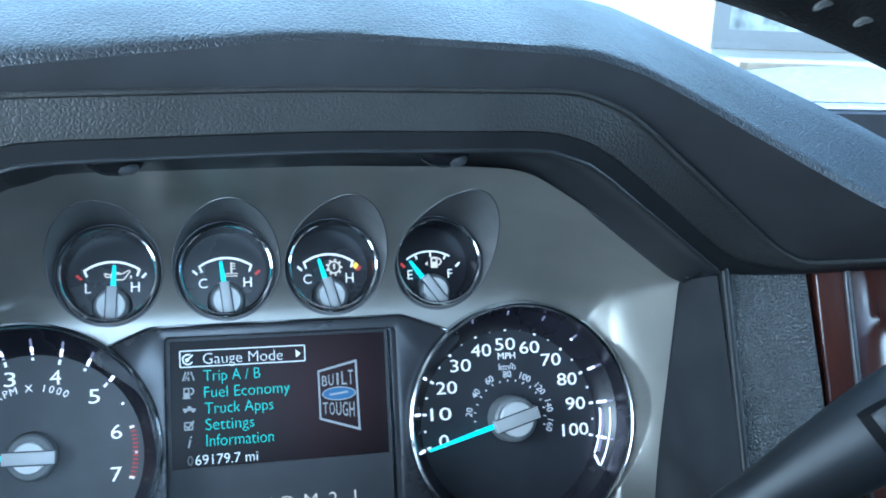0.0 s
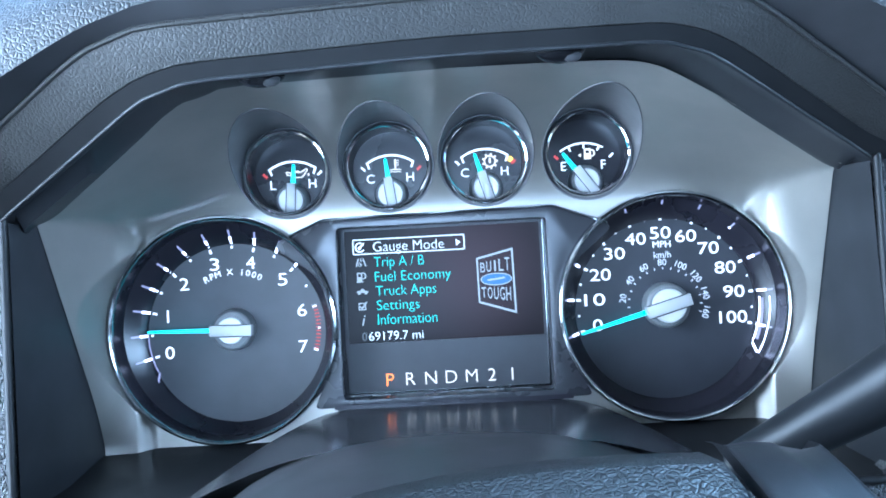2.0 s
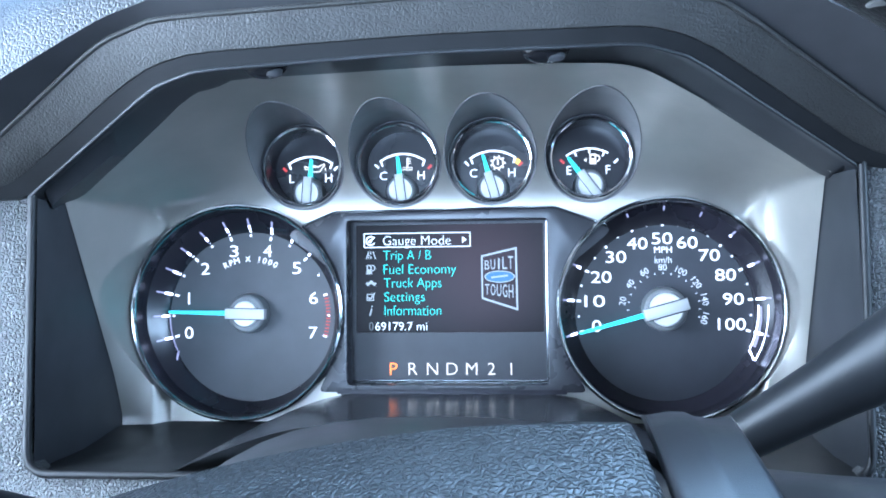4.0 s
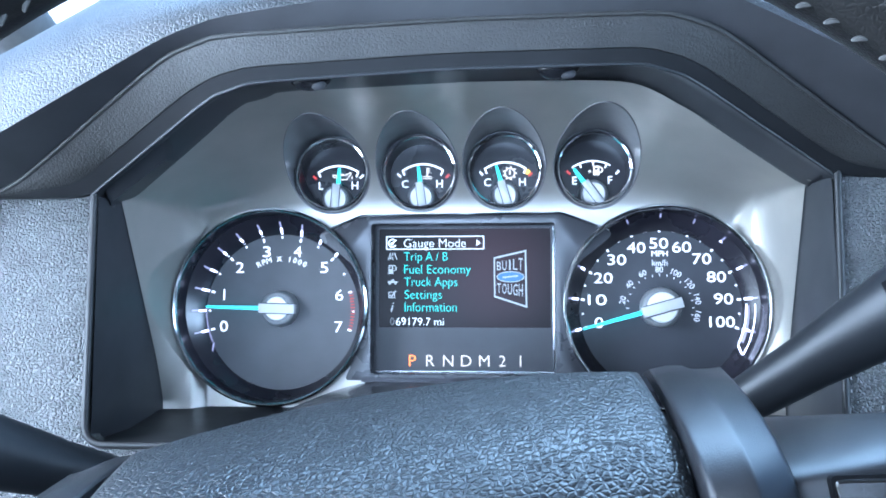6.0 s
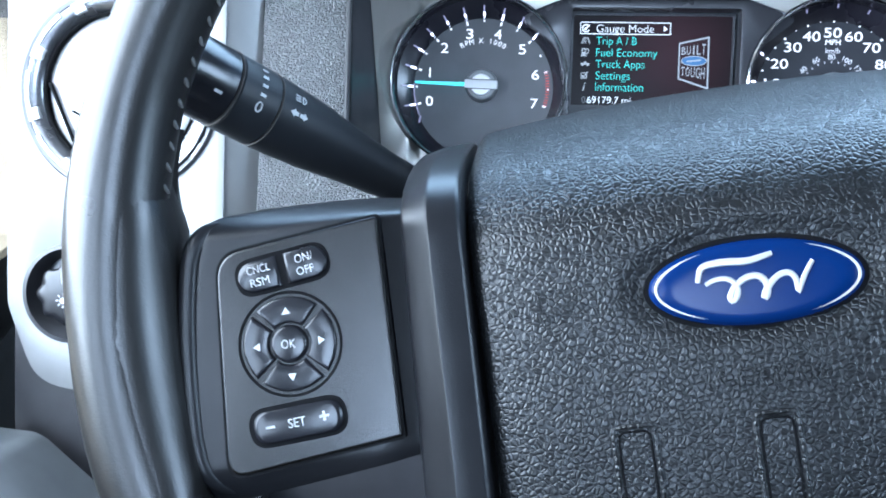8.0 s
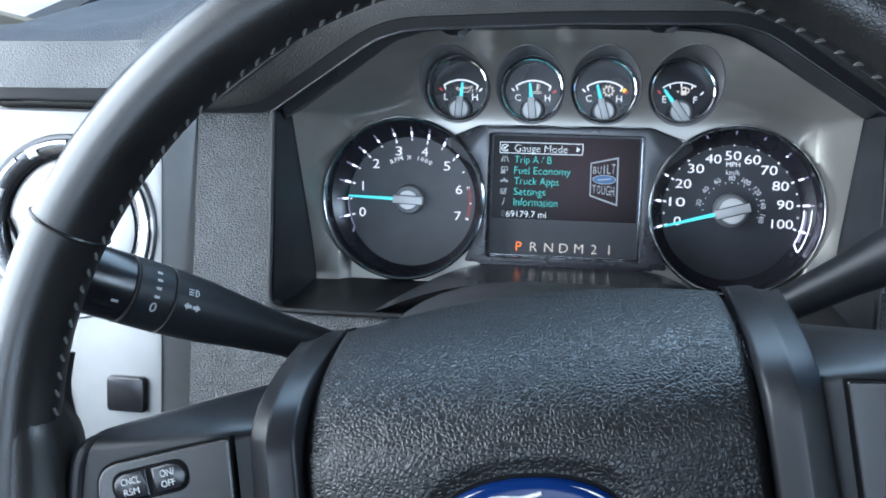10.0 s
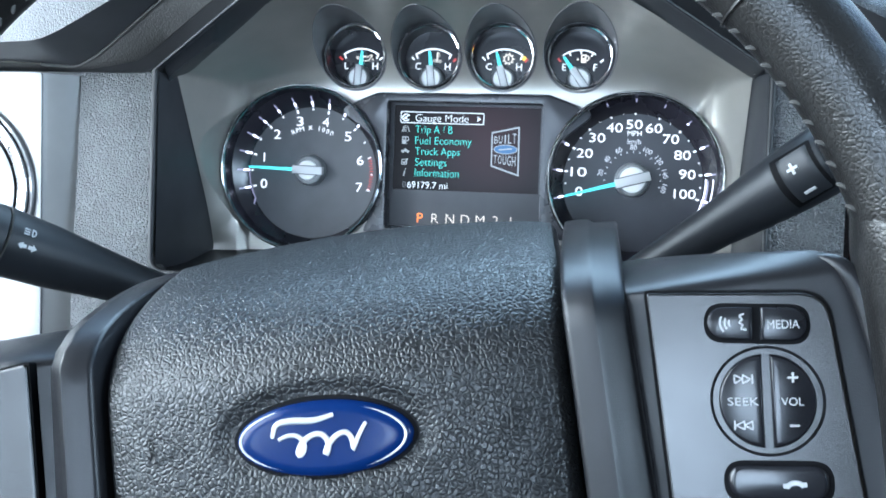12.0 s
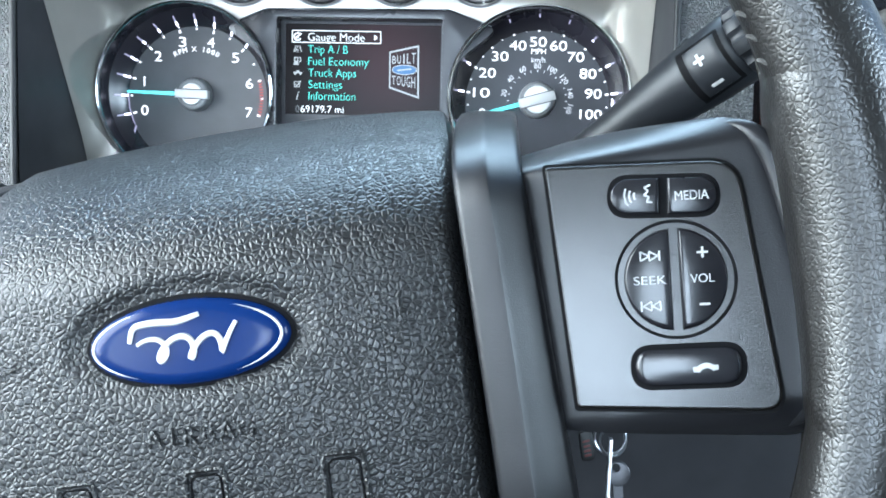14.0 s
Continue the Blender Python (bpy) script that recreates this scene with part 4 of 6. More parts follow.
def speedometer(parent):
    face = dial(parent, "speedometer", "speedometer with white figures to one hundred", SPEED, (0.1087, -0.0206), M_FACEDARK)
    y = -0.0003
    c = (0.1087, -0.0184)
    for v in range(11):
        a = 195.6 - 21.1 * v
        x, z = polar((0.1086, -0.0175), 0.0352 if v else 0.0356, 196 - 21.1 * v)
        word(str(v * 10), x, y, z, face, G_WHITE, (0.0048, 0.0104, 0.0138)[len(str(v * 10)) - 1], 0.0060, "numeral", bold=-0.002)
        part("tick", bar(*polar(c, 0.0446, a), *polar(c, 0.0425, a), 0.0012, y), G_WHITE, face)
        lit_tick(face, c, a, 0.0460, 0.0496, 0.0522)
        if v < 10:
            x, z = polar(c, 0.0436, a - 10.55)
            part("dot", plate(ring_points(x, z, 0.0006, 8), y - 0.0002, y), G_WHITE, face)
    for k in range(9):
        a = 195.4 - 26.2 * k
        x, z = polar((0.1086, -0.0184), 0.0212, a)
        if k:
            word(str(k * 20), x, y, z, face, G_SMALL, None, 0.0032, "small_numeral", tilt=a - 90)
    for k in range(17):
        a = 195.4 - 13.1 * k
        part("small_tick", bar(*polar(c, 0.0176, a), *polar(c, 0.0187, a), 0.0005, y), G_SMALL, face)
    word("MPH", 0.1087, y, 0.0119, face, G_WHITE, 0.0090, 0.0031, "unit_word", bold=0.0)
    word("km/h", 0.1087, y, 0.0066, face, G_SMALL, 0.0086, 0.0034, "unit_word")
    needle(face, (0.1084, -0.0187), 195.5, 0.0445, 0.0114, -0.0122, 0.0025, 0.74)
    part("scale_end", merged([arc_band(c[0], c[1], 0.0462, 0.0468, -26, 2, -0.0035), arc_band(c[0], c[1], 0.0506, 0.0513, -22, 2, -0.006), bar(*polar(c, 0.0462, -27), *polar(c, 0.0506, -31), 0.0009, -0.005), bar(*polar(c, 0.0512, -22), *polar(c, 0.0510, -31), 0.0007, -0.006)]), G_TICK, face, "bright bracket at the end of the scale")
    part("bracket_glow", arc_band(c[0], c[1], 0.0468, 0.0506, -24, 1, -0.0034), G_TICKTAIL, face, "glow inside the bracket, drawn as a pale band")


def small_gauges(parent):
    specs = [("oil_pressure_gauge", "L", "H", 86, 0), ("coolant_gauge", "C", "H", 97, 1), ("transmission_gauge", "C", "H", 106, 2), ("fuel_gauge", "E", "F", 126, 3)]
    for (name, lo, hi, ang, kind), (cx, cz) in zip(specs, SMALL):
        y0 = -0.003
        face = part(name, lathe([(0.0, y0), (0.0188, y0)], cx, cz, 48), M_RINGDARK, parent, "small round gauge with a cyan needle")
        wall, edge = [], []
        for k in range(73):
            a = math.tau * k / 72
            end = scoop_end((cx, cz), a)
            row = []
            for q in range(9):
                sx, sz, r = scoop_circle((cx, cz), end * q / 8)
                row.append((sx + r * math.cos(a), SHALLOW - end * q / 8, min(sz + r * math.sin(a), 0.0838)))
            wall.append([(cx + 0.0205 * math.cos(a), SHALLOW, cz + 0.0205 * math.sin(a))] + row)
            edge.append(row[-1])
        part("scoop", loft(wall), M_SCOOP, face, "round scoop in the bezel round the gauge")
        part("scoop_rim", sweep(edge, [0.00035] * 73, n=6, up=(0.1, 1, 0.2)), M_SCOOP, face)
        part("inner_wall", lathe([(0.0187, y0), (0.0191, -0.0202)], cx, cz, 56), M_RINGDARK, face)
        part("chrome_ring", lathe([(0.0191, -0.0200), (0.0195, -0.0208), (0.0202, -0.0211), (0.0210, -0.0203), (0.0217, -0.0178), (0.0219, -0.0120)], cx, cz, 72), M_CHROME, face, "bright chrome ring")
        c = (cx + 0.0002, cz - 0.0130)
        y = y0 - 0.0002
        if kind == 3:
            arcs = [arc_band(*c, 0.0194, 0.0202, 60, 126, y)] + [bar(*polar(c, 0.0202, a), *polar(c, 0.0172, a), 0.0008, y) for a in (66, 89, 112)] + [bar(*polar(c, 0.0204, 43), *polar(c, 0.0176, 43), 0.0010, y)]
            reds = [bar(*polar(c, 0.0204, 136), *polar(c, 0.0176, 136), 0.0012, y)]
        else:
            arcs = [arc_band(*c, 0.0196, 0.0206, 55, 125, y), bar(*polar(c, 0.0206, 55), *polar(c, 0.0172, 52), 0.0009, y), bar(*polar(c, 0.0206, 125), *polar(c, 0.0172, 128), 0.0009, y)]
            arcs.append(bar(*polar(c, 0.0208, 135 if kind else 45), *polar(c, 0.0180, 135 if kind else 45), 0.0010, y))
            a = 136 if kind == 0 else 42
            reds = [bar(*polar(c, 0.0208, a), *polar(c, 0.0180, a), 0.0012, y)]
            if kind == 2:
                part("amber_mark", bar(*polar(c, 0.0206, 48), *polar(c, 0.0180, 48), 0.0022, y), G_AMBER, face)
        part("scale", merged(arcs), G_WHITE, face)
        part("red_mark", merged(reds), G_REDMARK, face)
        for ch, s in ((lo, -1), (hi, 1)):
            word(ch, cx + s * 0.0100, y, cz - 0.0044, face, G_WHITE, None, 0.0044, "letter", bold=-0.002)
        sx, sz = cx + 0.0028, cz + 0.0008
        if kind == 0:
            can = [(sx - 0.0032, sz + 0.0008), (sx + 0.0016, sz + 0.0008), (sx + 0.0046, sz + 0.0024), (sx + 0.0050, sz + 0.0017), (sx + 0.0022, sz - 0.0018), (sx - 0.0028, sz - 0.0018)]
            grip = [(sx - 0.0034, sz + 0.0006), (sx - 0.0058, sz + 0.0012), (sx - 0.0054, sz - 0.0004), (sx - 0.0032, sz - 0.0006)]
            b = merged([bar(*q[k], *q[(k + 1) % len(q)], 0.0005, y) for q in (can, grip) for k in range(len(q))] + [bar(sx - 0.0016, sz + 0.0014, sx + 0.0006, sz + 0.0014, 0.0005, y), plate(ring_points(sx + 0.0054, sz - 0.0006, 0.0004, 10, 0.0008), y - 0.0002, y)])
        elif kind == 1:
            waves = [bar(sx - 0.0028 + 0.0014 * k, sz - 0.0012 - d + 0.0003 * (k % 2), sx - 0.0014 + 0.0014 * k, sz - 0.0012 - d + 0.0003 * ((k + 1) % 2), 0.0004, y) for d in (0.0, 0.0011) for k in range(4)]
            b = merged([bar(sx, sz - 0.0008, sx, sz + 0.0042, 0.0008, y), bar(sx, sz + 0.0036, sx + 0.0018, sz + 0.0036, 0.0004, y), bar(sx, sz + 0.0024, sx + 0.0018, sz + 0.0024, 0.0004, y), bar(sx, sz + 0.0012, sx + 0.0018, sz + 0.0012, 0.0004, y)] + waves)
        elif kind == 2:
            b = merged([plate(ring_points(sx, sz, 0.0031, 20), y - 0.0002, y, [list(reversed(ring_points(sx, sz, 0.0024, 20)))])] + [bar(*polar((sx, sz), 0.0030, k * 40), *polar((sx, sz), 0.0040, k * 40), 0.0009, y) for k in range(9)] + [bar(sx, sz - 0.001, sx, sz + 0.0018, 0.0009, y)])
        else:
            b = merged([plate(rect(sx - 0.0022, sz - 0.0022, sx + 0.0012, sz + 0.0032), y - 0.0002, y, [list(reversed(rect(sx - 0.0014, sz + 0.0008, sx + 0.0004, sz + 0.0022)))]), arc_band(sx + 0.0014, sz + 0.0008, 0.0012, 0.0019, -90, 90, y, 10), plate([(sx - 0.0052, sz), (sx - 0.0038, sz + 0.0010), (sx - 0.0038, sz - 0.0010)], y - 0.0002, y)])
        part("symbol", b, G_LETTER, face)
        needle(face, c, ang, 0.0180, 0.0086, -0.0115, 0.0026, 0.74)


cluster()


# ---- steering wheel ----
def wheel_frame():
    o, n, a = Vector((-0.0055, -0.3248, -0.111)), Vector((-0.054, -0.9901, 0.1292)).normalized(), radians(10.1)
    x0 = -Vector((0, 0, 1)).cross(n)
    x0.normalize()
    x0 = x0 if x0.x > 0 else -x0
    z0 = x0.cross(-n)
    x, z = x0 * math.cos(a) + z0 * math.sin(a), -x0 * math.sin(a) + z0 * math.cos(a)
    return Matrix(((x.x, -n.x, z.x, o.x), (x.y, -n.y, z.y, o.y), (x.z, -n.z, z.z, o.z), (0, 0, 0, 1)))


WHEEL = wheel_frame()


def bump01(a, lo, hi, soft):
    return max(0.0, min(1.0, (a - lo) / soft, (hi - a) / soft))


def rim_half(deg):
    """Half the rim's width: fuller where the spokes join."""
    d = abs((deg + 180) % 360 - 180)
    d = min(d, 180 - d)
    return 0.0150 + 0.0012 * bump01(d, -1, 24, 10)


RIM = 0.1971

RIM_SEAT = pose(-0.0023, -0.0026, 0.0053, 3.07, 0, -0.66)


def rim_point(deg, phi, grow=0.0):
    a = radians(deg)
    w = rim_half(deg) + grow
    r = RIM + w * math.cos(phi)
    return Vector((r * math.cos(a), (0.0160 + grow) * math.sin(phi), r * math.sin(a)))


def airbag_depth(x, z):
    """How far the cushion falls back from its flat front."""
    t = max(0.0, (z - 0.0135) / 0.0575)
    y = 0.064 * t ** 2.2 + 0.0042 * (x / 0.083) ** 2 + 0.003 * (z / 0.08) ** 2
    y += 0.0022 * max(0.0, (abs(x) - 0.053) / 0.030) ** 3
    y += 0.010 * max(0.0, (-z - 0.060) / 0.035) ** 2
    rho = math.hypot(x / 0.0325, z / 0.0148)
    f = max(0.0, min(1.0, (1.28 - rho) / 0.30))
    y += 0.0022 * f * f * (3 - 2 * f)
    return y


def steering_wheel():
    t = thing("steering_wheel", "black leather steering wheel with control buttons and a blue oval badge", "steering wheel", WHEEL)
    n, k = 240, 24
    rows = [[rim_point(360 * i / n, math.tau * j / k) for j in range(k)] for i in range(n + 1)]
    bm = loft(rows, closed=True)
    bmesh.ops.remove_doubles(bm, verts=bm.verts, dist=1e-6)
    rim = part("rim", bm, M_LEATHER, t, "grained black leather rim, worn smooth", RIM_SEAT)
    # seams across the rim and stitches along its inner side
    for deg in (143.7, 36.4, 211, 329):
        ring = [rim_point(deg, math.tau * j / 28, 0.0002) for j in range(29)]
        part("seam", sweep(ring, [0.0007] * 29, n=6, up=(math.cos(radians(deg + 90)), 0, math.sin(radians(deg + 90)))), M_LEATHER, rim, "folded leather seam")
    st = sweep([(-0.0021, 0.0003, -0.0003), (-0.0016, 0.0001, -0.0002), (-0.0008, 0.0000, 0), (0.0008, -0.0001, 0.0001), (0.0016, 0.0001, 0.0002), (0.0021, 0.0003, 0.0003)], [0.0003, 0.0006, 0.0007, 0.0007, 0.0006, 0.0003], n=6)
    st = mesh_of(st, "stitch")
    st.materials.append(M_THREAD)
    for i in range(69):
        deg = 15 + i * 150 / 68
        p = rim_point(deg, radians(192 if deg < 90 else 192 - min(9, (deg - 90) * 0.3)), 0.0002)
        m = Matrix.Translation(p) @ pose(0, 0, 0, 0, -deg + 55, 0)
        part("stitch", st, M_THREAD, rim, m=m)
    # airbag cushion
    bm = bmesh.new()
    nu, nv = 110, 110
    grid = []
    for j in range(nv + 1):
        row = []
        for i in range(nu + 1):
            u, v = 2 * i / nu - 1, 2 * j / nv - 1
            u2, v2 = math.sin(u * math.pi / 2), math.sin(v * math.pi / 2)
            lim = 0.0834 - 0.004 * max(0.0, v2 - 0.55) ** 2 / 0.2
            x = u2 * lim
            top = 0.0752 - 0.0075 * (x / 0.079) ** 2
            z = -0.100 + (top + 0.100) * (v2 + 1) / 2
            y = airbag_depth(x, z)
            e = min(0.0795 - abs(u2) * 0.0795, 0.004 + 0 * v2)
            if e < 0.004:
                y += 0.0036 * (1 - e / 0.004) ** 2
            row.append(bm.verts.new((x, y, z)))
        grid.append(row)
    for j in range(nv):
        for i in range(nu):
            bm.faces.new((grid[j][i], grid[j][i + 1], grid[j + 1][i + 1], grid[j + 1][i]))
    edge = [e for e in bm.edges if e.is_boundary]
    got = bmesh.ops.extrude_edge_only(bm, edges=edge)
    bmesh.ops.translate(bm, verts=[v for v in got["geom"] if isinstance(v, bmesh.types.BMVert)], vec=(0, 0.03, 0))
    pad = part("airbag_cover", bm, M_PAD, t, "grained black vinyl airbag cover with moulded grooves")
    emblem(pad)
    for k2, ch in enumerate("AIRBAG"):
        part("moulded_letter", text_mesh(ch, None, 0.0052, 0.0008), M_PAD, pad, "", pose(-0.0136 + 0.0056 * k2, -0.0002 + airbag_depth(-0.0136 + 0.0056 * k2, -0.0285), -0.0285, 0, 0.0, 0))
    # moulded tear lines: upright grooves with a raised lip, open at the foot
    for cx in (-0.0405, 0.0003, 0.0417):
        for w, r, lift, mat in ((0.0062, 0.0009, 0.0002, M_PAD), (0.0047, 0.0004, 0.0003, M_GAP)):
            u = resample(smooth_line([(cx - w, -0.098), (cx - w, -0.0395 - 0.006 + w), (cx + w, -0.0395 - 0.006 + w), (cx + w, -0.098)], 2, 0.05), 60)
            u = [Vector((p[0], airbag_depth(p[0], p[1]) - lift + 0.0003, p[1])) for p in u]
            part("tear_line", sweep(u, [r] * 60, n=8, up=(0, 1, 0)), mat, pad, "moulded tear line")
    for h in (-1, 1):
        y = airbag_depth(0.057, 0.0) - 0.0002
        bits = [bar(h * 0.0640, 0.0042, h * 0.0505, 0.0006, 0.0009, y, 0.0005), bar(h * 0.0640, -0.0046, h * 0.0505, -0.0012, 0.0009, y, 0.0005), bar(h * 0.0640, 0.0046, h * 0.0640, -0.0050, 0.0010, y, 0.0005)]
        bits.append(plate(ring_points(h * 0.0535, -0.0026, 0.0040, 20, 0.0024), y - 0.0005, y, [list(reversed(ring_points(h * 0.0535, -0.0026, 0.0031, 20, 0.0015)))]))
        part("horn_symbol", merged(bits), M_PAD, pad, "faint moulded horn symbol")
    part("hub_back", plate(rounded([(-0.105, -0.11), (0.105, -0.11), (0.105, 0.036), (0.06, 0.042), (-0.06, 0.042), (-0.105, 0.036)], 0.012), 0.034, 0.075, bevel=0.004), M_SMOOTH, t, "dark plastic hub behind the cover")
    for s in (-1, 1):
        spoke(t, s)
    return t


def emblem(pad):
    b = part("emblem", dome(ring_points(0, 0, 0.0309, 72, 0.0127), 0.0016, 0.0036, 0.006, rows=6, inset=0.30), M_BLUE, pad, "blue enamel oval badge", pose(0.0003, 0.0, -0.0012, 0, 1.5, 0))
    part("emblem_rim", plate(ring_points(0, 0, 0.0293, 72, 0.0113), -0.0011, 0.003, [list(reversed(ring_points(0, 0, 0.0284, 72, 0.0104)))], bevel=0.0002), M_SILVERFLAP, b, "thin silver line inside the edge")
    part("emblem_well", plate(ring_points(0, 0, 0.0324, 64, 0.0142), 0.0022, 0.004), M_GAP, b, "dark recess round the badge")
    # flowing strokes across the badge
    y = -0.0023

    def stroke(pts, w):
        line = resample(smooth_line([(x, y, z) for x, z in pts], 2), 96)
        return sweep(line, [w * (0.45 + 0.55 * math.sin(math.pi * (k + 4) / 103) ** 0.5) for k in range(96)], n=8, squash=0.5, up=(0, 1, 0))
    coil = []
    for k in range(81):
        q = k / 80
        a = math.tau * (3.0 * q + 0.10)
        z = -0.0016 + 0.0034 * math.sin(a) + 0.0042 * max(0.0, (q - 0.80) / 0.2) ** 1.5
        coil.append((-0.0120 + 0.0275 * q - 0.0034 * math.cos(a) * (1 - 0.7 * q) + 0.30 * z, z))
    swoosh = [(-0.0168, 0.0012), (-0.0155, 0.0060), (-0.0090, 0.0066), (-0.0020, 0.0060), (0.0050, 0.0078)]
    for pts, w in ((swoosh, 0.0011), (coil, 0.0010)):
        part("emblem_stroke", stroke(pts, w), M_SILVERFLAP, b, "raised silver stroke")


def spoke(t, s):
    def mir(pts):
        return [(s * x, z) for x, z in pts] if s > 0 else [(s * x, z) for x, z in reversed(pts)]

    def fall(x, z):
        x = abs(x)
        y = 0.004 + 0.006 * max(0.0, (0.115 - x) / 0.02)
        y += (0.012 + 0.045 * max(0.0, (0.168 - x) / 0.06)) * max(0.0, (z - 0.034) / 0.015) ** 1.8
        y += 0.006 * max(0.0, (-z - 0.038) / 0.010) ** 2
        return y
    def reach(z):
        """How far out the spoke's end goes at each height."""
        return 0.1692 + 0.0094 * math.sqrt(max(0.0, min(1.0, (0.0445 - z) / 0.052))) - 0.0035 * max(0.0, (-z - 0.030) / 0.018) ** 2
    rows = []
    for k in range(73):
        f = k / 72
        row = []
        for u in [j / 30 for j in range(31)]:
            u = 1 - (1 - u) ** 1.6
            zc = -0.045 + 0.0935 * f
            ax = 0.090 + (reach(zc) - 0.090) * u
            end = reach(zc) - ax
            lo, hi = -0.0425 - 0.150 * (ax - 0.106), 0.0495 - 0.13 * (ax - 0.103)
            c = 0.012 - math.sqrt(max(0.0, 0.012 ** 2 - max(0.0, 0.0118 - end) ** 2))
            lo, hi = lo + c, hi - c * 0.6
            z = lo + (hi - lo) * f
            row.append((s * ax, fall(ax, z) + 0.0055 * max(0.0, 1 - end / 0.0068) ** 2.5, z))
        rows.append(row)
    body = loft(rows)
    edge = [e for e in body.edges if e.is_boundary]
    got = bmesh.ops.extrude_edge_only(body, edges=edge)
    bmesh.ops.translate(body, verts=[v for v in got["geom"] if isinstance(v, bmesh.types.BMVert)], vec=(0, 0.026, 0))
    sp = part("spoke", body, M_SPOKE, t, "satin black spoke with control buttons", Matrix.Translation((s * 0.153, 0, 0)) @ pose(0, 0, 0, 0, 0, -4.0 * s) @ Matrix.Translation((-s * 0.150, 0, 0)))
    line = [(s * x, fall(x, z) + 0.0016, z) for x, z in ((0.1590, 0.0400), (0.1650, 0.0380), (0.1690, 0.0335), (0.1714, 0.0270), (0.1738, 0.0100), (0.1749, -0.0080), (0.1750, -0.0280), (0.1736, -0.0385), (0.1700, -0.0445), (0.1640, -0.0480))]
    line = resample(smooth_line(line, 2), 48)
    part("spoke_edge", sweep(line, [0.0034 * math.sin(math.pi * min(1, (k + 1) / 8, (48 - k) / 8) / 2) for k in range(48)], n=14, up=(0, 1, 0)), M_SPOKE, sp, "rounded satin edge of the spoke")
    # upright trim bar between cushion and spoke
    prof = [(0.0838, 0.020), (0.0841, 0.0045), (0.0845, 0.0032), (0.0851, 0.0022), (0.0861, 0.0018), (0.0900, 0.0005), (0.0936, -0.0007), (0.0944, -0.0008), (0.0951, -0.0003), (0.0959, 0.0004), (0.0995, 0.0036), (0.1030, 0.0067), (0.1040, 0.0078), (0.1046, 0.0100), (0.1050, 0.020)]
    rows = []
    for k in range(25):
        z = 0.0690 - 0.176 * (k / 24) ** 1.25
        back = 0.082 * max(0.0, (z - 0.029) / 0.0405) ** 2 + 0.010 * max(0.0, (-z - 0.06) / 0.05)
        low = 0.0025 * max(0.0, 0.035 - z) / 0.09
        rows.append([(s * (x + (low if x > 0.1 else low * 0.4)), y + back, z - (0.0065 * max(0, (x - 0.0925) / 0.01) if k == 0 else 0)) for x, y in prof])
    rows.insert(0, [(x, y + 0.010, z - 0.0006) for x, y, z in rows[0]])
    part("trim_bar", loft(rows), M_SPOKE, t, "smooth black ridged bar beside the cushion")
    # leather where the spoke meets the rim
    rows = []
    for k in range(29):
        z = -0.090 + 0.162 * k / 28
        f = min(bump01(z, -0.072, 0.2, 0.022), bump01(z, -0.2, 0.062, 0.024))
        f = f * f * (3 - 2 * f)
        deg = math.degrees(math.asin(z / RIM))
        deg = deg if s > 0 else 180 - deg
        p0 = rim_point(deg, radians(255), -0.0005)
        p1 = rim_point(deg, radians(215), -0.0012)
        inner = Vector((s * 0.1768, 0.0165, z * 0.92))
        p2 = rim_point(deg, radians(170), -0.0016).lerp(inner, f)
        p1 = p1.lerp(p0 + Vector((-s * 0.0185, 0.0030, 0)), f)
        row = [p0 * (1 - w) ** 2 + p1 * (2 * w * (1 - w)) + p2 * w * w for w in [q / 14 for q in range(15)]]
        row = [p + Vector((0, f * (0.0003 * math.sin(math.pi * min(1, w / 0.62)) ** 2 - 0.0016 * math.sin(math.pi * max(0, (w - 0.5) / 0.5)) ** 2), 0)) for p, w in zip(row, [q / 14 for q in range(15)])]
        row += [p2 + Vector((s * 0.002, 0.006, 0)), p2.lerp(rim_point(deg, radians(150), -0.002), 0.5) + Vector((0, 0.008, 0)), rim_point(deg, radians(130), -0.002)]
        rows.append(row)
    part("leather_grip", loft(rows), M_LEATHER, t, "black leather thumb rest", RIM_SEAT)
    panel = mir(rounded([(0.1078, 0.0347), (0.1074, -0.0352), (0.1642, -0.0425), (0.1614, 0.0285)], [0.0015, 0.0015, 0.006, 0.010], 6))
    part("panel_gap", plate([(x + (x - s * 0.136) * 0.022, z * 1.022) for x, z in panel], 0.0018, 0.008), M_GAP, sp)
    part("control_panel", plate(panel, 0.0008, 0.006, bevel=0.0010), M_CTRL, sp, "satin dark control panel", smooth=False)
    face = 0.0008

    def button(outline, height, label):
        return part("button", dome(outline, face + 0.0004, height, face + 0.003, rows=4, inset=0.16), M_BUTTON, sp, label)

    def socket(outline):
        return part("button_socket", plate(outline, face - 0.0003, face + 0.002), M_GAP, sp)
    cx = s * 0.1398
    socket(mir(pill(0.1398, 0.0213, 0.0312, 0.0124, -7.5)))
    tilt = -7.5 * s
    for h in (-1, 1):
        c = (0.1398 + h * 0.0075 * math.cos(radians(7.5)), 0.0213 - h * 0.0075 * math.sin(radians(7.5)))
        ca, sa = math.cos(radians(-7.5)), math.sin(radians(-7.5))
        end = [(0.0096 + 0.0052 * math.cos(q), 0.0052 * math.sin(q)) for q in [math.pi * (k / 12 - 0.5) for k in range(13)]] + [(0.0008, 0.0052), (0.0008, -0.0052)]
        end = end if h > 0 else [(-x, z) for x, z in reversed(end)]
        o = mir([(0.1398 + x * ca - z * sa, 0.0213 + x * sa + z * ca) for x, z in end])
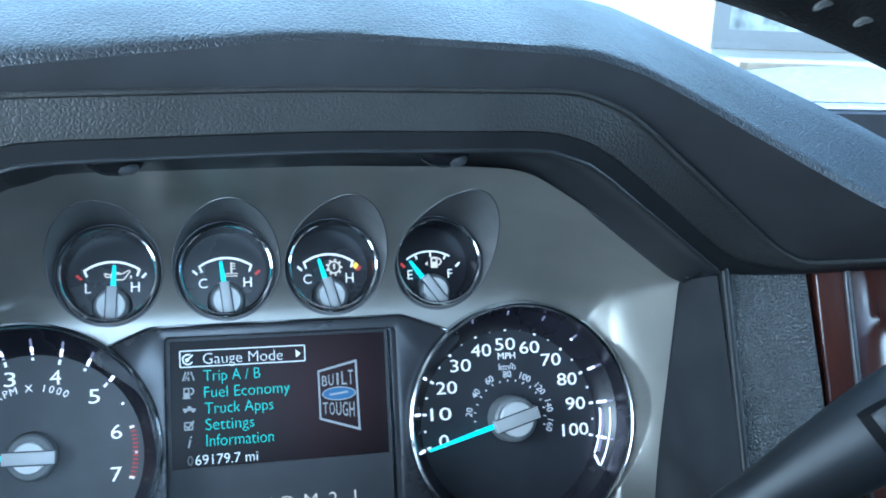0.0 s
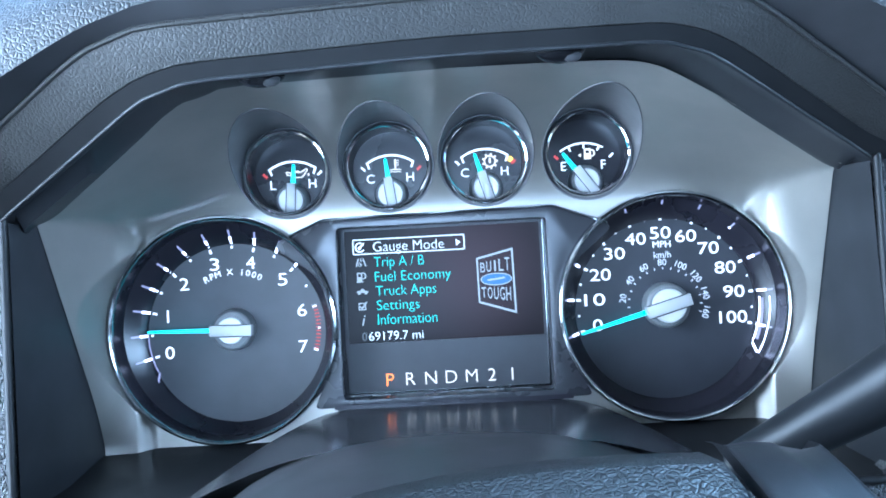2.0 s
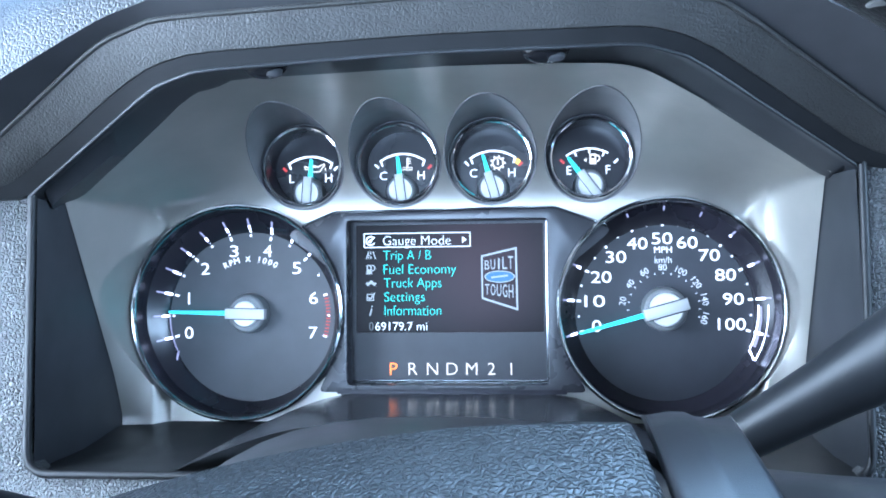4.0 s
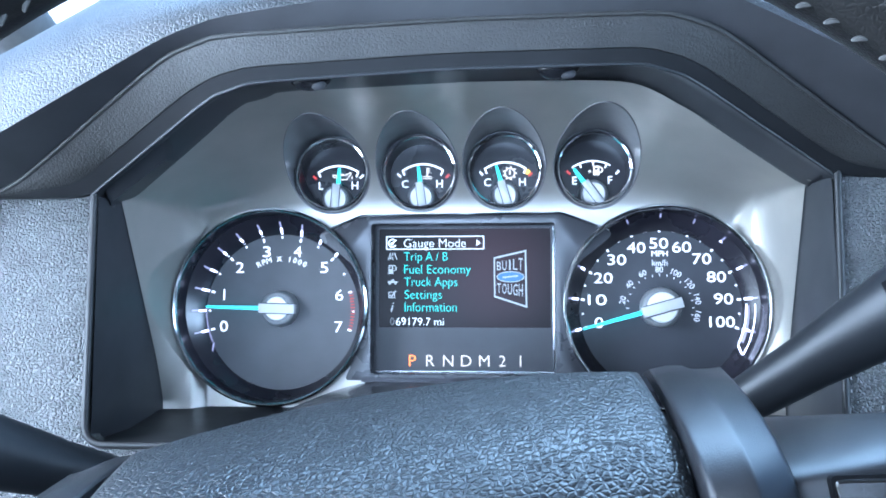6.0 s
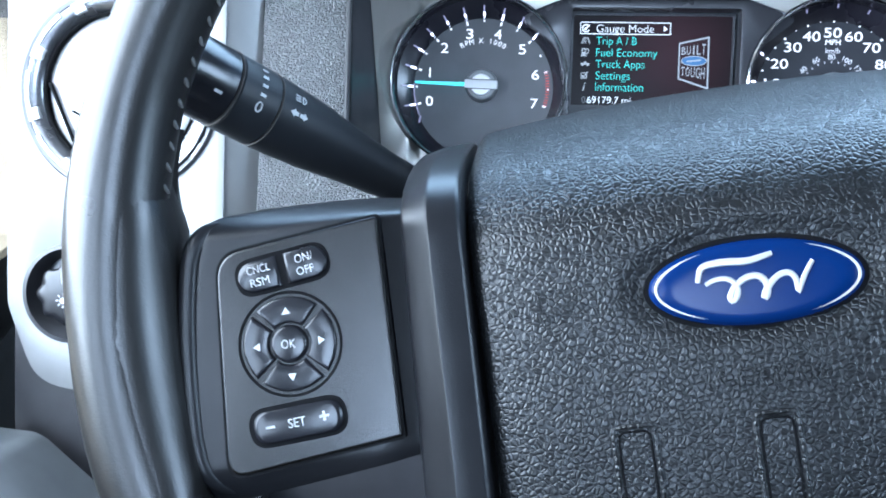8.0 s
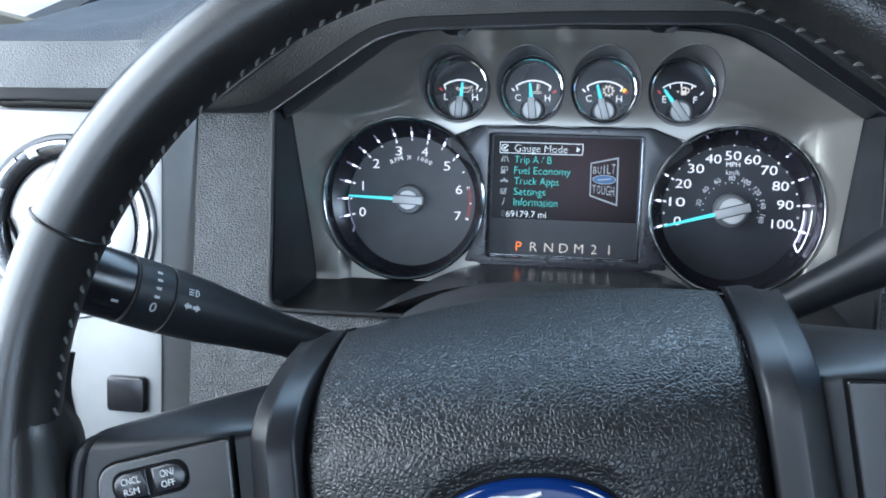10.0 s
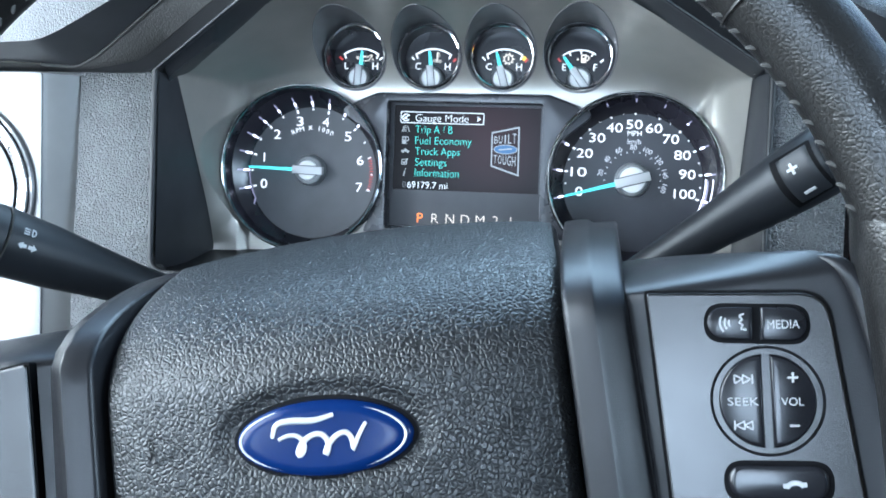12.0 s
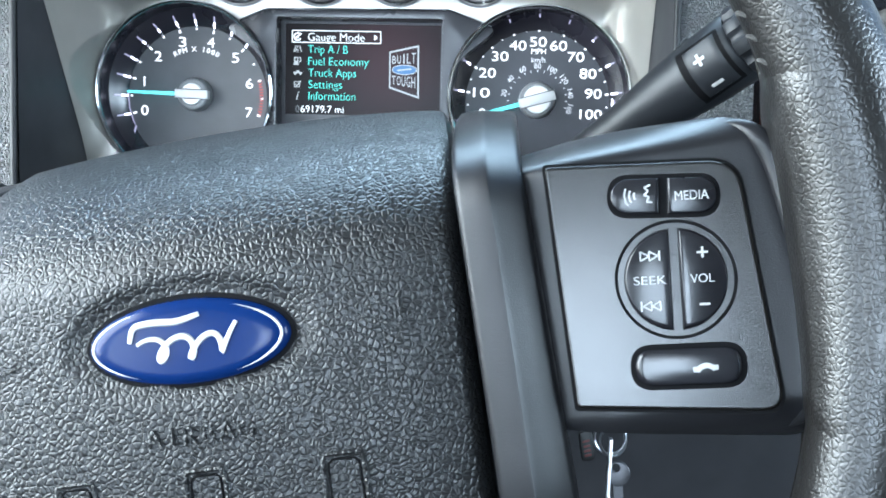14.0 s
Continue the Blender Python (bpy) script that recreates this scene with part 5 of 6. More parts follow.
        bt = button(o, 0.0018, "gloss black half of a pill-shaped button")
        top = face - 0.0016
        if s > 0 and h > 0:
            word("MEDIA", s * c[0] + 0.0002, top, c[1], bt, M_WHITE, 0.0092, 0.0026, "lettering", -5, 0.0)
        if s > 0 and h < 0:
            vx, vz = s * c[0] + 0.0012, c[1]
            face_line = [(0.0030, 0.0025), (0.0014, 0.0020), (0.0022, 0.0008), (0.0010, -0.0001), (0.0022, -0.0008), (0.0014, -0.0021), (0.0030, -0.0025)]
            bits = [bar(vx + a[0], vz + a[1], vx + b[0], vz + b[1], 0.0005, top) for a, b in zip(face_line, face_line[1:])]
            bits += [arc_band(vx, vz, 0.0016 + 0.0013 * q, 0.0021 + 0.0013 * q, 148, 212, top, 8) for q in range(3)]
            part("voice_symbol", merged(bits), M_WHITE, bt, "white voice symbol")
        if s < 0 and h > 0:
            word("CNCL", s * c[0], top, c[1] + 0.0020, bt, M_WHITE, 0.0076, 0.0026, "lettering", 8, 0.0)
            word("RSM", s * c[0] + 0.0002, top, c[1] - 0.0020, bt, M_WHITE, 0.0062, 0.0026, "lettering", 8, 0.0)
        if s < 0 and h < 0:
            word("ON/", s * c[0], top, c[1] + 0.0020, bt, M_WHITE, 0.0058, 0.0027, "lettering", 8, 0.0)
            word("OFF", s * c[0] + 0.0002, top, c[1] - 0.0020, bt, M_WHITE, 0.0056, 0.0026, "lettering", 8, 0.0)
    cz = -0.0024
    part("dial_socket", lathe([(0.0168, face - 0.0004), (0.0160, face - 0.0002), (0.0152, face + 0.0016)], cx, cz, 64), M_GAP, sp)
    part("dial_well", lathe([(0.0155, face + 0.0014), (0.0, face + 0.0014)], cx, cz, 48), M_GAP, sp)
    top = face - 0.0022
    if s > 0:
        for h in (-1, 1):
            arc = [(cx + h * (0.0007 + 0.0135 * max(0, math.cos(a))), cz + 0.0143 * math.sin(a)) for a in [radians(-88 + 176 * k / 24) for k in range(25)]]
            arc = arc if h > 0 else list(reversed(arc))
            m = Matrix.Translation((cx, 0, cz)) @ pose(0, 0, 0, 0, 5, 0) @ Matrix.Translation((-cx, 0, -cz))
            bt = part("half_button", dome(arc, face, 0.0018, face + 0.003, inset=0.14), M_BUTTON, sp, "gloss black half-round button", m)
            w = "VOL" if h > 0 else "SEEK"
            word(w, cx + h * 0.0071, top, cz, bt, M_WHITE, 0.0064 if h > 0 else 0.0090, 0.0024, "lettering", 0, -0.004)
            if h > 0:
                part("plus_mark", merged([bar(cx + 0.0060, cz + 0.0072, cx + 0.0090, cz + 0.0072, 0.0006, top), bar(cx + 0.0075, cz + 0.0057, cx + 0.0075, cz + 0.0087, 0.0006, top)]), M_WHITE, bt)
                part("minus_mark", bar(cx + 0.0060, cz - 0.0072, cx + 0.0088, cz - 0.0072, 0.0006, top), M_WHITE, bt)
            else:
                for d, q in ((1, 0.0068), (-1, -0.0072)):
                    bits = []
                    for e in (0.0, 0.0024):
                        p = [(cx - 0.0070 + d * (e - 0.0024), cz + q - 0.0013), (cx - 0.0070 + d * e, cz + q), (cx - 0.0070 + d * (e - 0.0024), cz + q + 0.0013)]
                        bits += [bar(*p[a], *p[(a + 1) % 3], 0.0004, top) for a in range(3)]
                    part("skip_symbol", merged(bits + [bar(cx - 0.0070 + d * 0.0028, cz + q - 0.0014, cx - 0.0070 + d * 0.0028, cz + q + 0.0014, 0.0005, top)]), M_WHITE, bt, "white skip arrows")
        socket(pill(0.1398, -0.0269, 0.0318, 0.0128, -4.6))
        bt = button(pill(0.1398, -0.0269, 0.0296, 0.0106, -4.6), 0.0022, "gloss black phone button")
        tp = face - 0.0019
        part("phone_symbol", merged([arc_band(0.1442, -0.0300, 0.0022, 0.0036, 30, 150, tp, 14), plate(rect(0.1408, -0.0286, 0.0 + 0.1424, -0.0272), tp - 0.0002, tp), plate(rect(0.1460, -0.0286, 0.1476, -0.0272), tp - 0.0002, tp)]), M_WHITE, bt, "white handset symbol")
    else:
        for q in range(4):
            a0 = radians(45 + 90 * q + 4)
            pts = [(cx + 0.0150 * math.cos(a0 + k * radians(82) / 14), cz + 0.0150 * math.sin(a0 + k * radians(82) / 14)) for k in range(15)]
            pts += [(cx + 0.0066 * math.cos(a0 + radians(82) - k * radians(82) / 10), cz + 0.0066 * math.sin(a0 + radians(82) - k * radians(82) / 10)) for k in range(11)]
            bt = part("arrow_button", plate(pts, face - 0.0014, face + 0.003, bevel=0.0009), M_BUTTON, sp, "gloss black quarter-ring arrow button")
            am = math.radians(90 + 90 * q)
            d, w = Vector((math.cos(am), math.sin(am))), Vector((-math.sin(am), math.cos(am)))
            c0 = Vector((cx, cz)) + d * 0.0104
            part("arrow", plate([tuple(c0 + d * 0.0012), tuple(c0 - d * 0.0010 + w * 0.0013), tuple(c0 - d * 0.0010 - w * 0.0013)], face - 0.0017, face - 0.0014), M_GREYPRINT, bt)
        bt = part("ok_button", dome(ring_points(cx, cz, 0.0060, 32), face - 0.0006, 0.0018, face + 0.003, inset=0.2), M_BUTTON, sp, "round gloss black button")
        word("OK", cx, face - 0.0025, cz, bt, M_WHITE, 0.0046, 0.0028, "lettering", 0, 0.0)
        socket(mir(pill(0.1398, -0.0269, 0.0318, 0.0128, -4.6)))
        bt = button(mir(pill(0.1398, -0.0269, 0.0296, 0.0106, -4.6)), 0.0022, "gloss black speed button")
        word("SET", cx, face - 0.0019, -0.0269, bt, M_WHITE, 0.0056, 0.0029, "lettering", 5, 0.0)
        part("minus_mark", bar(cx - 0.0100, -0.0277, cx - 0.0072, -0.0275, 0.0008, face - 0.0017), M_WHITE, bt)
        part("plus_mark", merged([bar(cx + 0.0072, -0.0260, cx + 0.0102, -0.0258, 0.0008, face - 0.0017), bar(cx + 0.0088, -0.0274, cx + 0.0086, -0.0244, 0.0008, face - 0.0017)]), M_WHITE, bt)


steering_wheel()


# ---- column, stalks, key ----
def column_shroud():
    t = thing("steering_column_shroud", "smooth dark plastic shroud over the steering column", "column shroud")
    rows = []
    for k in range(13):
        s = k / 12
        y = -0.055 - 0.215 * s
        top = -0.070 + 0.016 * math.sin(math.pi * min(1, s * 0.9 + 0.05)) - 0.020 * s * s
        half = 0.118 - 0.030 * s
        rows.append([(half * math.cos(a) * (abs(math.cos(a)) ** -0.25 if abs(math.cos(a)) > 0.02 else 1), y, top - 0.062 + 0.062 * math.sin(a)) for a in [math.pi * (1.25 - 1.5 * j / 32) for j in range(33)]])
    part("upper_shell", loft(rows), M_SMOOTH, t)
    part("lower_shell", loft([[(-0.085, -0.06, -0.125), (0.085, -0.06, -0.125)], [(-0.08, -0.10, -0.19), (0.08, -0.10, -0.19)], [(-0.07, -0.26, -0.20), (0.07, -0.26, -0.20)]]), M_SMOOTH, t)


column_shroud()


def turn_stalk():
    t = thing("turn_signal_stalk", "black turn signal stalk with a ringed end and white symbols", "stalk")
    a, b = Vector((-0.100, -0.145, -0.104)), Vector((-0.190, -0.250, -0.0535))
    d = (b - a).normalized()
    L = (b - a).length
    prof = [(0.0, 0.0100), (0.25, 0.0098), (0.45, 0.0106), (0.62, 0.0128), (0.75, 0.0148), (0.86, 0.0156), (0.905, 0.0158)]
    part("stalk_body", sweep([a + d * (L * s) for s, r in prof], [r for s, r in prof], n=28), M_STALK, t)
    part("ring", sweep([a + d * (L * s) for s in (0.912, 0.916, 1.03, 1.034)], [0.0150, 0.0158, 0.0158, 0.0150], n=32), M_STALK, t, "black rotating ring")
    for s in (0.908, 1.037):
        part("ring_line", sweep([a + d * (L * s - 0.00014), a + d * (L * s + 0.00014)], [0.0160, 0.0160], n=36), M_THREAD, t, "fine pale line round the stalk")
    part("end_cap", sweep([a + d * (L * s) for s in (1.04, 1.046, 1.20, 1.24, 1.25)], [0.0150, 0.0157, 0.0155, 0.0140, 0.0100], n=32), M_BUTTON, t, "ribbed black end cap")
    face = (-(Vector((0, 1, 0)) - d * d.y)).normalized()

    def on(s, off, r=0.0160):
        n = (face * math.cos(off) + d.cross(face) * math.sin(off)).normalized()
        return a + d * (L * s) + n * r, n

    def frame_at(s, off, r=0.0160):
        p, n = on(s, off, r)
        x = d * -1
        z = x.cross(-n)
        return Matrix(((x.x, -n.x, z.x, p.x), (x.y, -n.y, z.y, p.y), (x.z, -n.z, z.z, p.z), (0, 0, 0, 1)))
    F0 = frame_at(0.975, 0.0)
    flip = -1 if (F0.to_3x3() @ Vector((0, 0, 1))).z < 0 else 1
    base = pose(0, 0, 0, 0, 0, 0) if flip > 0 else pose(0, 0, 0, 0, 180, 0)
    R = pose(0, 0, 0, 0, 180, 0) if (F0.to_3x3() @ Vector((1, 0, 0))).x < 0 and flip > 0 else base
    for body_t, s, off, w, h in (("0", 0.972, 0.12, 0.0030, 0.0044),):
        part("mark", text_mesh(body_t, w, h), M_WHITE, t, "", frame_at(s, off, 0.0161) @ R)
    for off in (0.42, 0.66, 0.90, 1.14):
        part("mark", plate(rect(-0.0006, -0.0012, 0.0006, 0.0012), -0.0002, 0.0), M_WHITE, t, "", frame_at(0.972, off, 0.0161) @ R @ pose(0, 0, 0, 0, 90, 0))
    part("mark", plate(rect(-0.0016, -0.0006, 0.0016, 0.0006), -0.0002, 0.0), M_WHITE, t, "white index mark", frame_at(1.09, 0.0, 0.0160) @ R)
    sym = merged([plate([(-0.0042, 0), (-0.0022, 0.0017), (-0.0022, 0.0008), (-0.0004, 0.0008), (-0.0004, -0.0008), (-0.0022, -0.0008), (-0.0022, -0.0017)], -0.0002, 0), plate([(0.0042, 0), (0.0022, 0.0017), (0.0022, 0.0008), (0.0004, 0.0008), (0.0004, -0.0008), (0.0022, -0.0008), (0.0022, -0.0017)][::-1], -0.0002, 0)])
    part("arrows_symbol", sym, M_GREYPRINT, t, "grey turn arrows", frame_at(0.85, 0.42, 0.0157) @ R)
    part("lamp_symbol", merged([arc_band(0.0006, 0, 0.0013, 0.0018, -90, 90, 0, 10), bar(0.0006, -0.0016, 0.0006, 0.0016, 0.0005, 0)] + [bar(-0.003, z, -0.0005, z, 0.0005, 0) for z in (-0.0012, 0.0, 0.0012)]), M_GREYPRINT, t, "grey headlamp symbol", frame_at(0.85, 0.85, 0.0157) @ R)


turn_stalk()


def gear_lever():
    t = thing("gear_shift_lever", "black column gear lever with plus and minus buttons", "gear lever")
    a, b = Vector((0.104, -0.128, -0.071)), Vector((0.195, -0.203, 0.0015))
    d = (b - a).normalized()
    L = (b - a).length
    u = Vector((-0.63, -0.77, 0.0))
    u = (u - d * u.dot(d)).normalized()
    v = d.cross(u)

    def on(s, deg, r):
        return a + d * (L * s) + (u * math.cos(radians(deg)) + v * math.sin(radians(deg))) * r
    prof = [(0.0, 0.0085), (0.2, 0.0095), (0.42, 0.0112), (0.58, 0.0136), (0.70, 0.0150), (0.80, 0.0156), (0.885, 0.0157), (0.893, 0.0150)]
    part("lever_body", sweep([a + d * (L * s) for s, r in prof], [r for s, r in prof], n=40), M_STALK, t)
    n = 60
    rows = [[on(s, 360 * k / n, r * (1 - 0.09 * (k % 6 in (0, 1)))) for k in range(n)] for s, r in ((0.893, 0.0135), (0.896, 0.0160), (0.902, 0.0166), (0.950, 0.0164), (0.962, 0.0152), (0.966, 0.0110))]
    part("end_cap", loft(rows, closed=True, caps=True), M_STALK, t, "notched black end cap")

    def patch(s0, s1, d0, d1, r, drop=0.0014):
        rows = []
        for k in range(9):
            s = s0 + (s1 - s0) * k / 8
            rows.append([on(s, d0 + (d1 - d0) * q / 16, r - (drop if k in (0, 8) or q in (0, 16) else 0)) for q in range(17)])
        return loft(rows)
    pl = part("button_plate", patch(0.735, 0.872, -28, 64, 0.0164), M_STALK, t, "curved black button plate")
    part("plate_gap", patch(0.722, 0.884, -34, 70, 0.01605, 0.0008), M_GAP, t, "dark gap round the button plate")

    def facing(s, deg, r):
        p = on(s, deg, r)
        nrm = (u * math.cos(radians(deg)) + v * math.sin(radians(deg)))
        z = d.cross(-nrm)
        F = Matrix(((d.x, -nrm.x, z.x, p.x), (d.y, -nrm.y, z.y, p.y), (d.z, -nrm.z, z.z, p.z), (0, 0, 0, 1)))
        return F if z.z > 0 else F @ pose(0, 0, 0, 0, 180, 0)
    part("plus_mark", merged([bar(-0.0026, 0.0, 0.0026, 0.0, 0.0013, -0.0002), bar(0.0, -0.0026, 0.0, 0.0026, 0.0013, -0.0002)]), M_WHITE, pl, "", facing(0.793, 2, 0.0164))
    part("minus_mark", bar(-0.0027, 0.0, 0.0027, 0.0, 0.0013, -0.0002), M_WHITE, pl, "", facing(0.800, 44, 0.0164))


gear_lever()


def key_ring():
    t = thing("key_ring", "bunch of steel keys with a dark tag on a ring", "keys", WHEEL @ pose(0.1235, 0.11, -0.0640))
    part("split_ring", lathe([(0.0062, 0.0006), (0.0068, 0.0), (0.0062, -0.0006), (0.0056, 0.0)], 0.0, 0.0008, 40, closed=True), M_STEEL, t)
    part("split_ring", lathe([(0.0060, 0.0006), (0.0066, 0.0), (0.0060, -0.0006), (0.0054, 0.0)], 0.0, 0.0, 40, closed=True), M_STEEL, t, "", pose(0.0012, 0.0010, -0.0004, 0, 0, 28))
    tag = part("tag", plate(rect(-0.0122, -0.0075, -0.0066, 0.0045, 0.0022), 0.0015, 0.0035, bevel=0.0005), M_KEYTAG, t, "dark plastic tag")
    part("tag_print", merged([bar(-0.0108, z, -0.0080, z + 0.0003, 0.0009, 0.0014) for z in (-0.0052, -0.0034, -0.0016, 0.0004)]), M_RED, tag, "dull red print")
    # one key seen edge-on, the other with its round head turned to the driver
    part("key", bar(0.0002, 0.0015, -0.0062, -0.0300, 0.0011, -0.0018, 0.0060), M_STEEL, t, "narrow edge of a hanging key")
    head = plate(ring_points(0.0012, -0.0142, 0.0050, 32), 0.003, 0.0048, [list(reversed(ring_points(0.0008, -0.0118, 0.0014, 14)))], bevel=0.0004)
    key = part("key", head, M_STEELDARK, t, "round-headed key")
    part("key_blade", plate([(-0.0012, -0.0188), (0.0024, -0.0188), (0.0010, -0.0380), (-0.0010, -0.0400), (-0.0026, -0.0380)], 0.0032, 0.0046), M_STEELDARK, key)


key_ring()


# ---- cab and outdoors ----
def slab(x0, y0, z0, x1, y1, z1, bevel=0.0):
    bm = bmesh.new()
    bmesh.ops.create_cube(bm, size=1.0)
    for v in bm.verts:
        v.co = (x0 + (v.co.x + 0.5) * (x1 - x0), y0 + (v.co.y + 0.5) * (y1 - y0), z0 + (v.co.z + 0.5) * (z1 - z0))
    if bevel:
        bmesh.ops.bevel(bm, geom=list(bm.edges), offset=bevel, segments=3, profile=0.5, affect="EDGES")
    return bm


def structure(name, bm, mat, label, category=""):
    ob = new(name, mesh_of(bm, name))
    ob.data.materials.append(mat)
    return tagged(ob, label, category, kind="structure")


def cab():
    structure("ceiling", slab(-0.70, -1.35, 1.98, 1.30, 0.10, 2.03), M_HEADLINER, "pale cloth headliner", "ceiling")
    structure("floor", slab(-0.66, -1.35, 0.55, 1.26, 0.75, 0.60), M_CARPET, "black carpeted cab floor", "floor")
    # unseen wall; the opening's place follows the added rear lamp
    structure("wall_back", plate(rect(-0.66, 0.60, 1.26, 1.98), -1.40, -1.35, [list(reversed(rect(-0.26, 1.48, 0.12, 1.90)))]), M_SEAT, "unseen cab rear wall, its opening placed to suit the reflections", "wall")
    structure("firewall", slab(-0.66, 0.78, 0.55, 1.26, 0.82, 1.30), M_SMOOTH, "dark firewall", "wall")
    for s, x in ((-1, -0.66), (1, 1.26)):
        sill = 1.24 if s < 0 else 1.33
        bm = plate([(-1.35, 0.60), (0.80, 0.60), (0.80, sill), (-1.35, sill)], -0.02, 0.02)
        for v in bm.verts:
            v.co = (x + v.co.y * s, v.co.x, v.co.z)
        structure("door_wall", bm, M_DOORDARK, "lower door and body side", "wall")
        for y0, y1 in ((-1.35, -1.22), (-0.98, -0.88)):
            structure("pillar", slab(x - 0.03, y0, sill, x + 0.03, y1, 1.98, 0.01), M_HEADLINER, "pale door pillar", "pillar")
        a = Vector((x, 0.78, 1.32))
        b = Vector((x * 0.97, 0.08, 1.98))
        structure("pillar", sweep([a, a.lerp(b, 0.5), b], [0.045, 0.042, 0.042], n=12), M_HEADLINER, "pale windshield pillar", "pillar")
    ws = loft([[(-0.62, 0.80, 1.31), (1.22, 0.80, 1.31)], [(-0.62, 0.10, 1.99), (1.22, 0.10, 1.99)]])
    g = structure("window_windshield", ws, M_GLASS, "clear sloping windshield glass", "window")
    g.visible_shadow = False


cab()


def driver_door():
    t = thing("driver_door", "taupe vinyl door panel with a switch ledge and speaker grille", "door panel")
    wall, ledge, under = [], [], []
    for y in (-0.62, -0.40, -0.24, -0.14, -0.10, -0.05, 0.05, 0.30):
        z = -0.128 + 0.39 * (y + 0.05)
        sill = max(z + 0.036, 0.13 - 1.6 * max(0.0, -0.05 - y))
        wall.append([(-0.520, y, sill), (-0.510, y, sill - 0.006), (-0.500, y, z + 0.7 * (sill - z)), (-0.488, y, z + 0.3 * (sill - z)), (-0.476, y, z + 0.008), (-0.470, y, z + 0.002)])
    for y in (-0.62, -0.40, -0.24, -0.14, -0.06, -0.02):
        z = -0.128 + 0.39 * (y + 0.05)
        ledge.append([(-0.470, y, z + 0.002), (-0.462, y, z), (-0.408, y, z), (-0.402, y, z - 0.002), (-0.400, y, z - 0.006)])
        under.append([(-0.400, y, z - 0.006), (-0.401, y, z - 0.030), (-0.410, y, z - 0.060), (-0.440, y, z - 0.10), (-0.475, y, z - 0.30)])
    part("upper_panel", loft(wall), M_DOOR, t, "taupe vinyl door skin")
    part("ledge", loft(ledge), M_DOOR, t, "taupe vinyl switch ledge")
    part("armrest", loft(under), M_DOORDARK, t, "dark padded armrest side")
    # the panel sweeps up in front of the ledge and rolls forward under the speaker
    sweep_up = [(-0.046, -0.1255), (-0.036, -0.1185), (-0.028, -0.1075), (-0.022, -0.093), (-0.017, -0.070), (-0.012, -0.035), (-0.007, 0.0), (-0.003, 0.020)]
    part("front_panel", loft([[(x, y + 0.25 * max(0.0, -0.40 - x) ** 1.0 * 0.2, z) for x in (-0.396, -0.402, -0.43, -0.46, -0.49, -0.53)] for y, z in sweep_up]), M_DOOR, t, "curved taupe vinyl panel ahead of the ledge")
    roll = [(-0.003, 0.020), (0.000, 0.032), (0.006, 0.044), (0.018, 0.053), (0.040, 0.060), (0.12, 0.070)]
    part("front_roll", loft([[(x, y + 0.05 * max(0.0, -0.40 - x), z) for x in (-0.396, -0.402, -0.43, -0.46, -0.49, -0.53)] for y, z in roll]), M_DOORDARK, t, "dark rounded top of the front panel")
    grille = part("speaker_grille", lathe([(0.0, -0.004), (0.060, -0.0035), (0.074, -0.002), (0.079, 0.002)], n=56), M_DOORDARK, t, "round dark speaker grille", pose(-0.486, -0.02, 0.128, 0, 0, 90))
    part("grille_surround", lathe([(0.079, 0.003), (0.081, -0.004), (0.087, -0.006), (0.094, -0.002), (0.099, 0.008)], n=56), M_DOORDARK, grille, "dark rounded surround")
    dots = []
    for i in range(-2, 20):
        for j in range(-20, 6):
            x, z = (i + 0.5 * (j % 2)) * 0.0040, j * 0.0035
            if math.hypot(x, z) < 0.070:
                dots.append(plate(ring_points(x, z, 0.00135, 6), -0.0046, -0.0030))
    tagged(part("grille_holes", merged(dots), M_GAP, grille, "fine round perforations"), kind="stuff")
    sw = part("switch_plate", slab(-0.024, -0.11, -0.004, 0.024, 0.040, 0.0035, 0.0025), M_TAUPE, t, "taupe switch plate", pose(-0.436, -0.10, -0.1475, 21.3, 0, 0))
    for y in (0.018, -0.045):
        part("lock_switch", slab(-0.020, -0.018, 0.0, 0.010, 0.018, 0.0075, 0.002), M_BUTTON, sw, "black rocker switch", pose(0.0, y, 0.002))


driver_door()


def lower_bin():
    t = thing("release_handle", "grey moulded plastic handle low beside the door", "handle", pose(-0.345, -0.165, -0.282))
    part("grip", dome(rounded([(-0.085, -0.07), (0.055, -0.07), (0.050, 0.010), (0.000, 0.050), (-0.085, 0.055)], 0.022, 6), 0.0, 0.022, 0.05, inset=0.25), M_DOORPULL, t)
    part("recess", plate(rounded([(-0.060, -0.055), (0.012, -0.055), (0.018, 0.008), (-0.050, 0.020)], 0.004), -0.0235, -0.018, bevel=0.001), M_SMOOTH, t, "dark finger recess")


lower_bin()


structure("ground", loft([[(-400, -400, 0), (400, -400, 0)], [(-400, 400, 0), (400, 400, 0)]]), M_CONCRETE, "pale sunlit concrete ground", "ground")


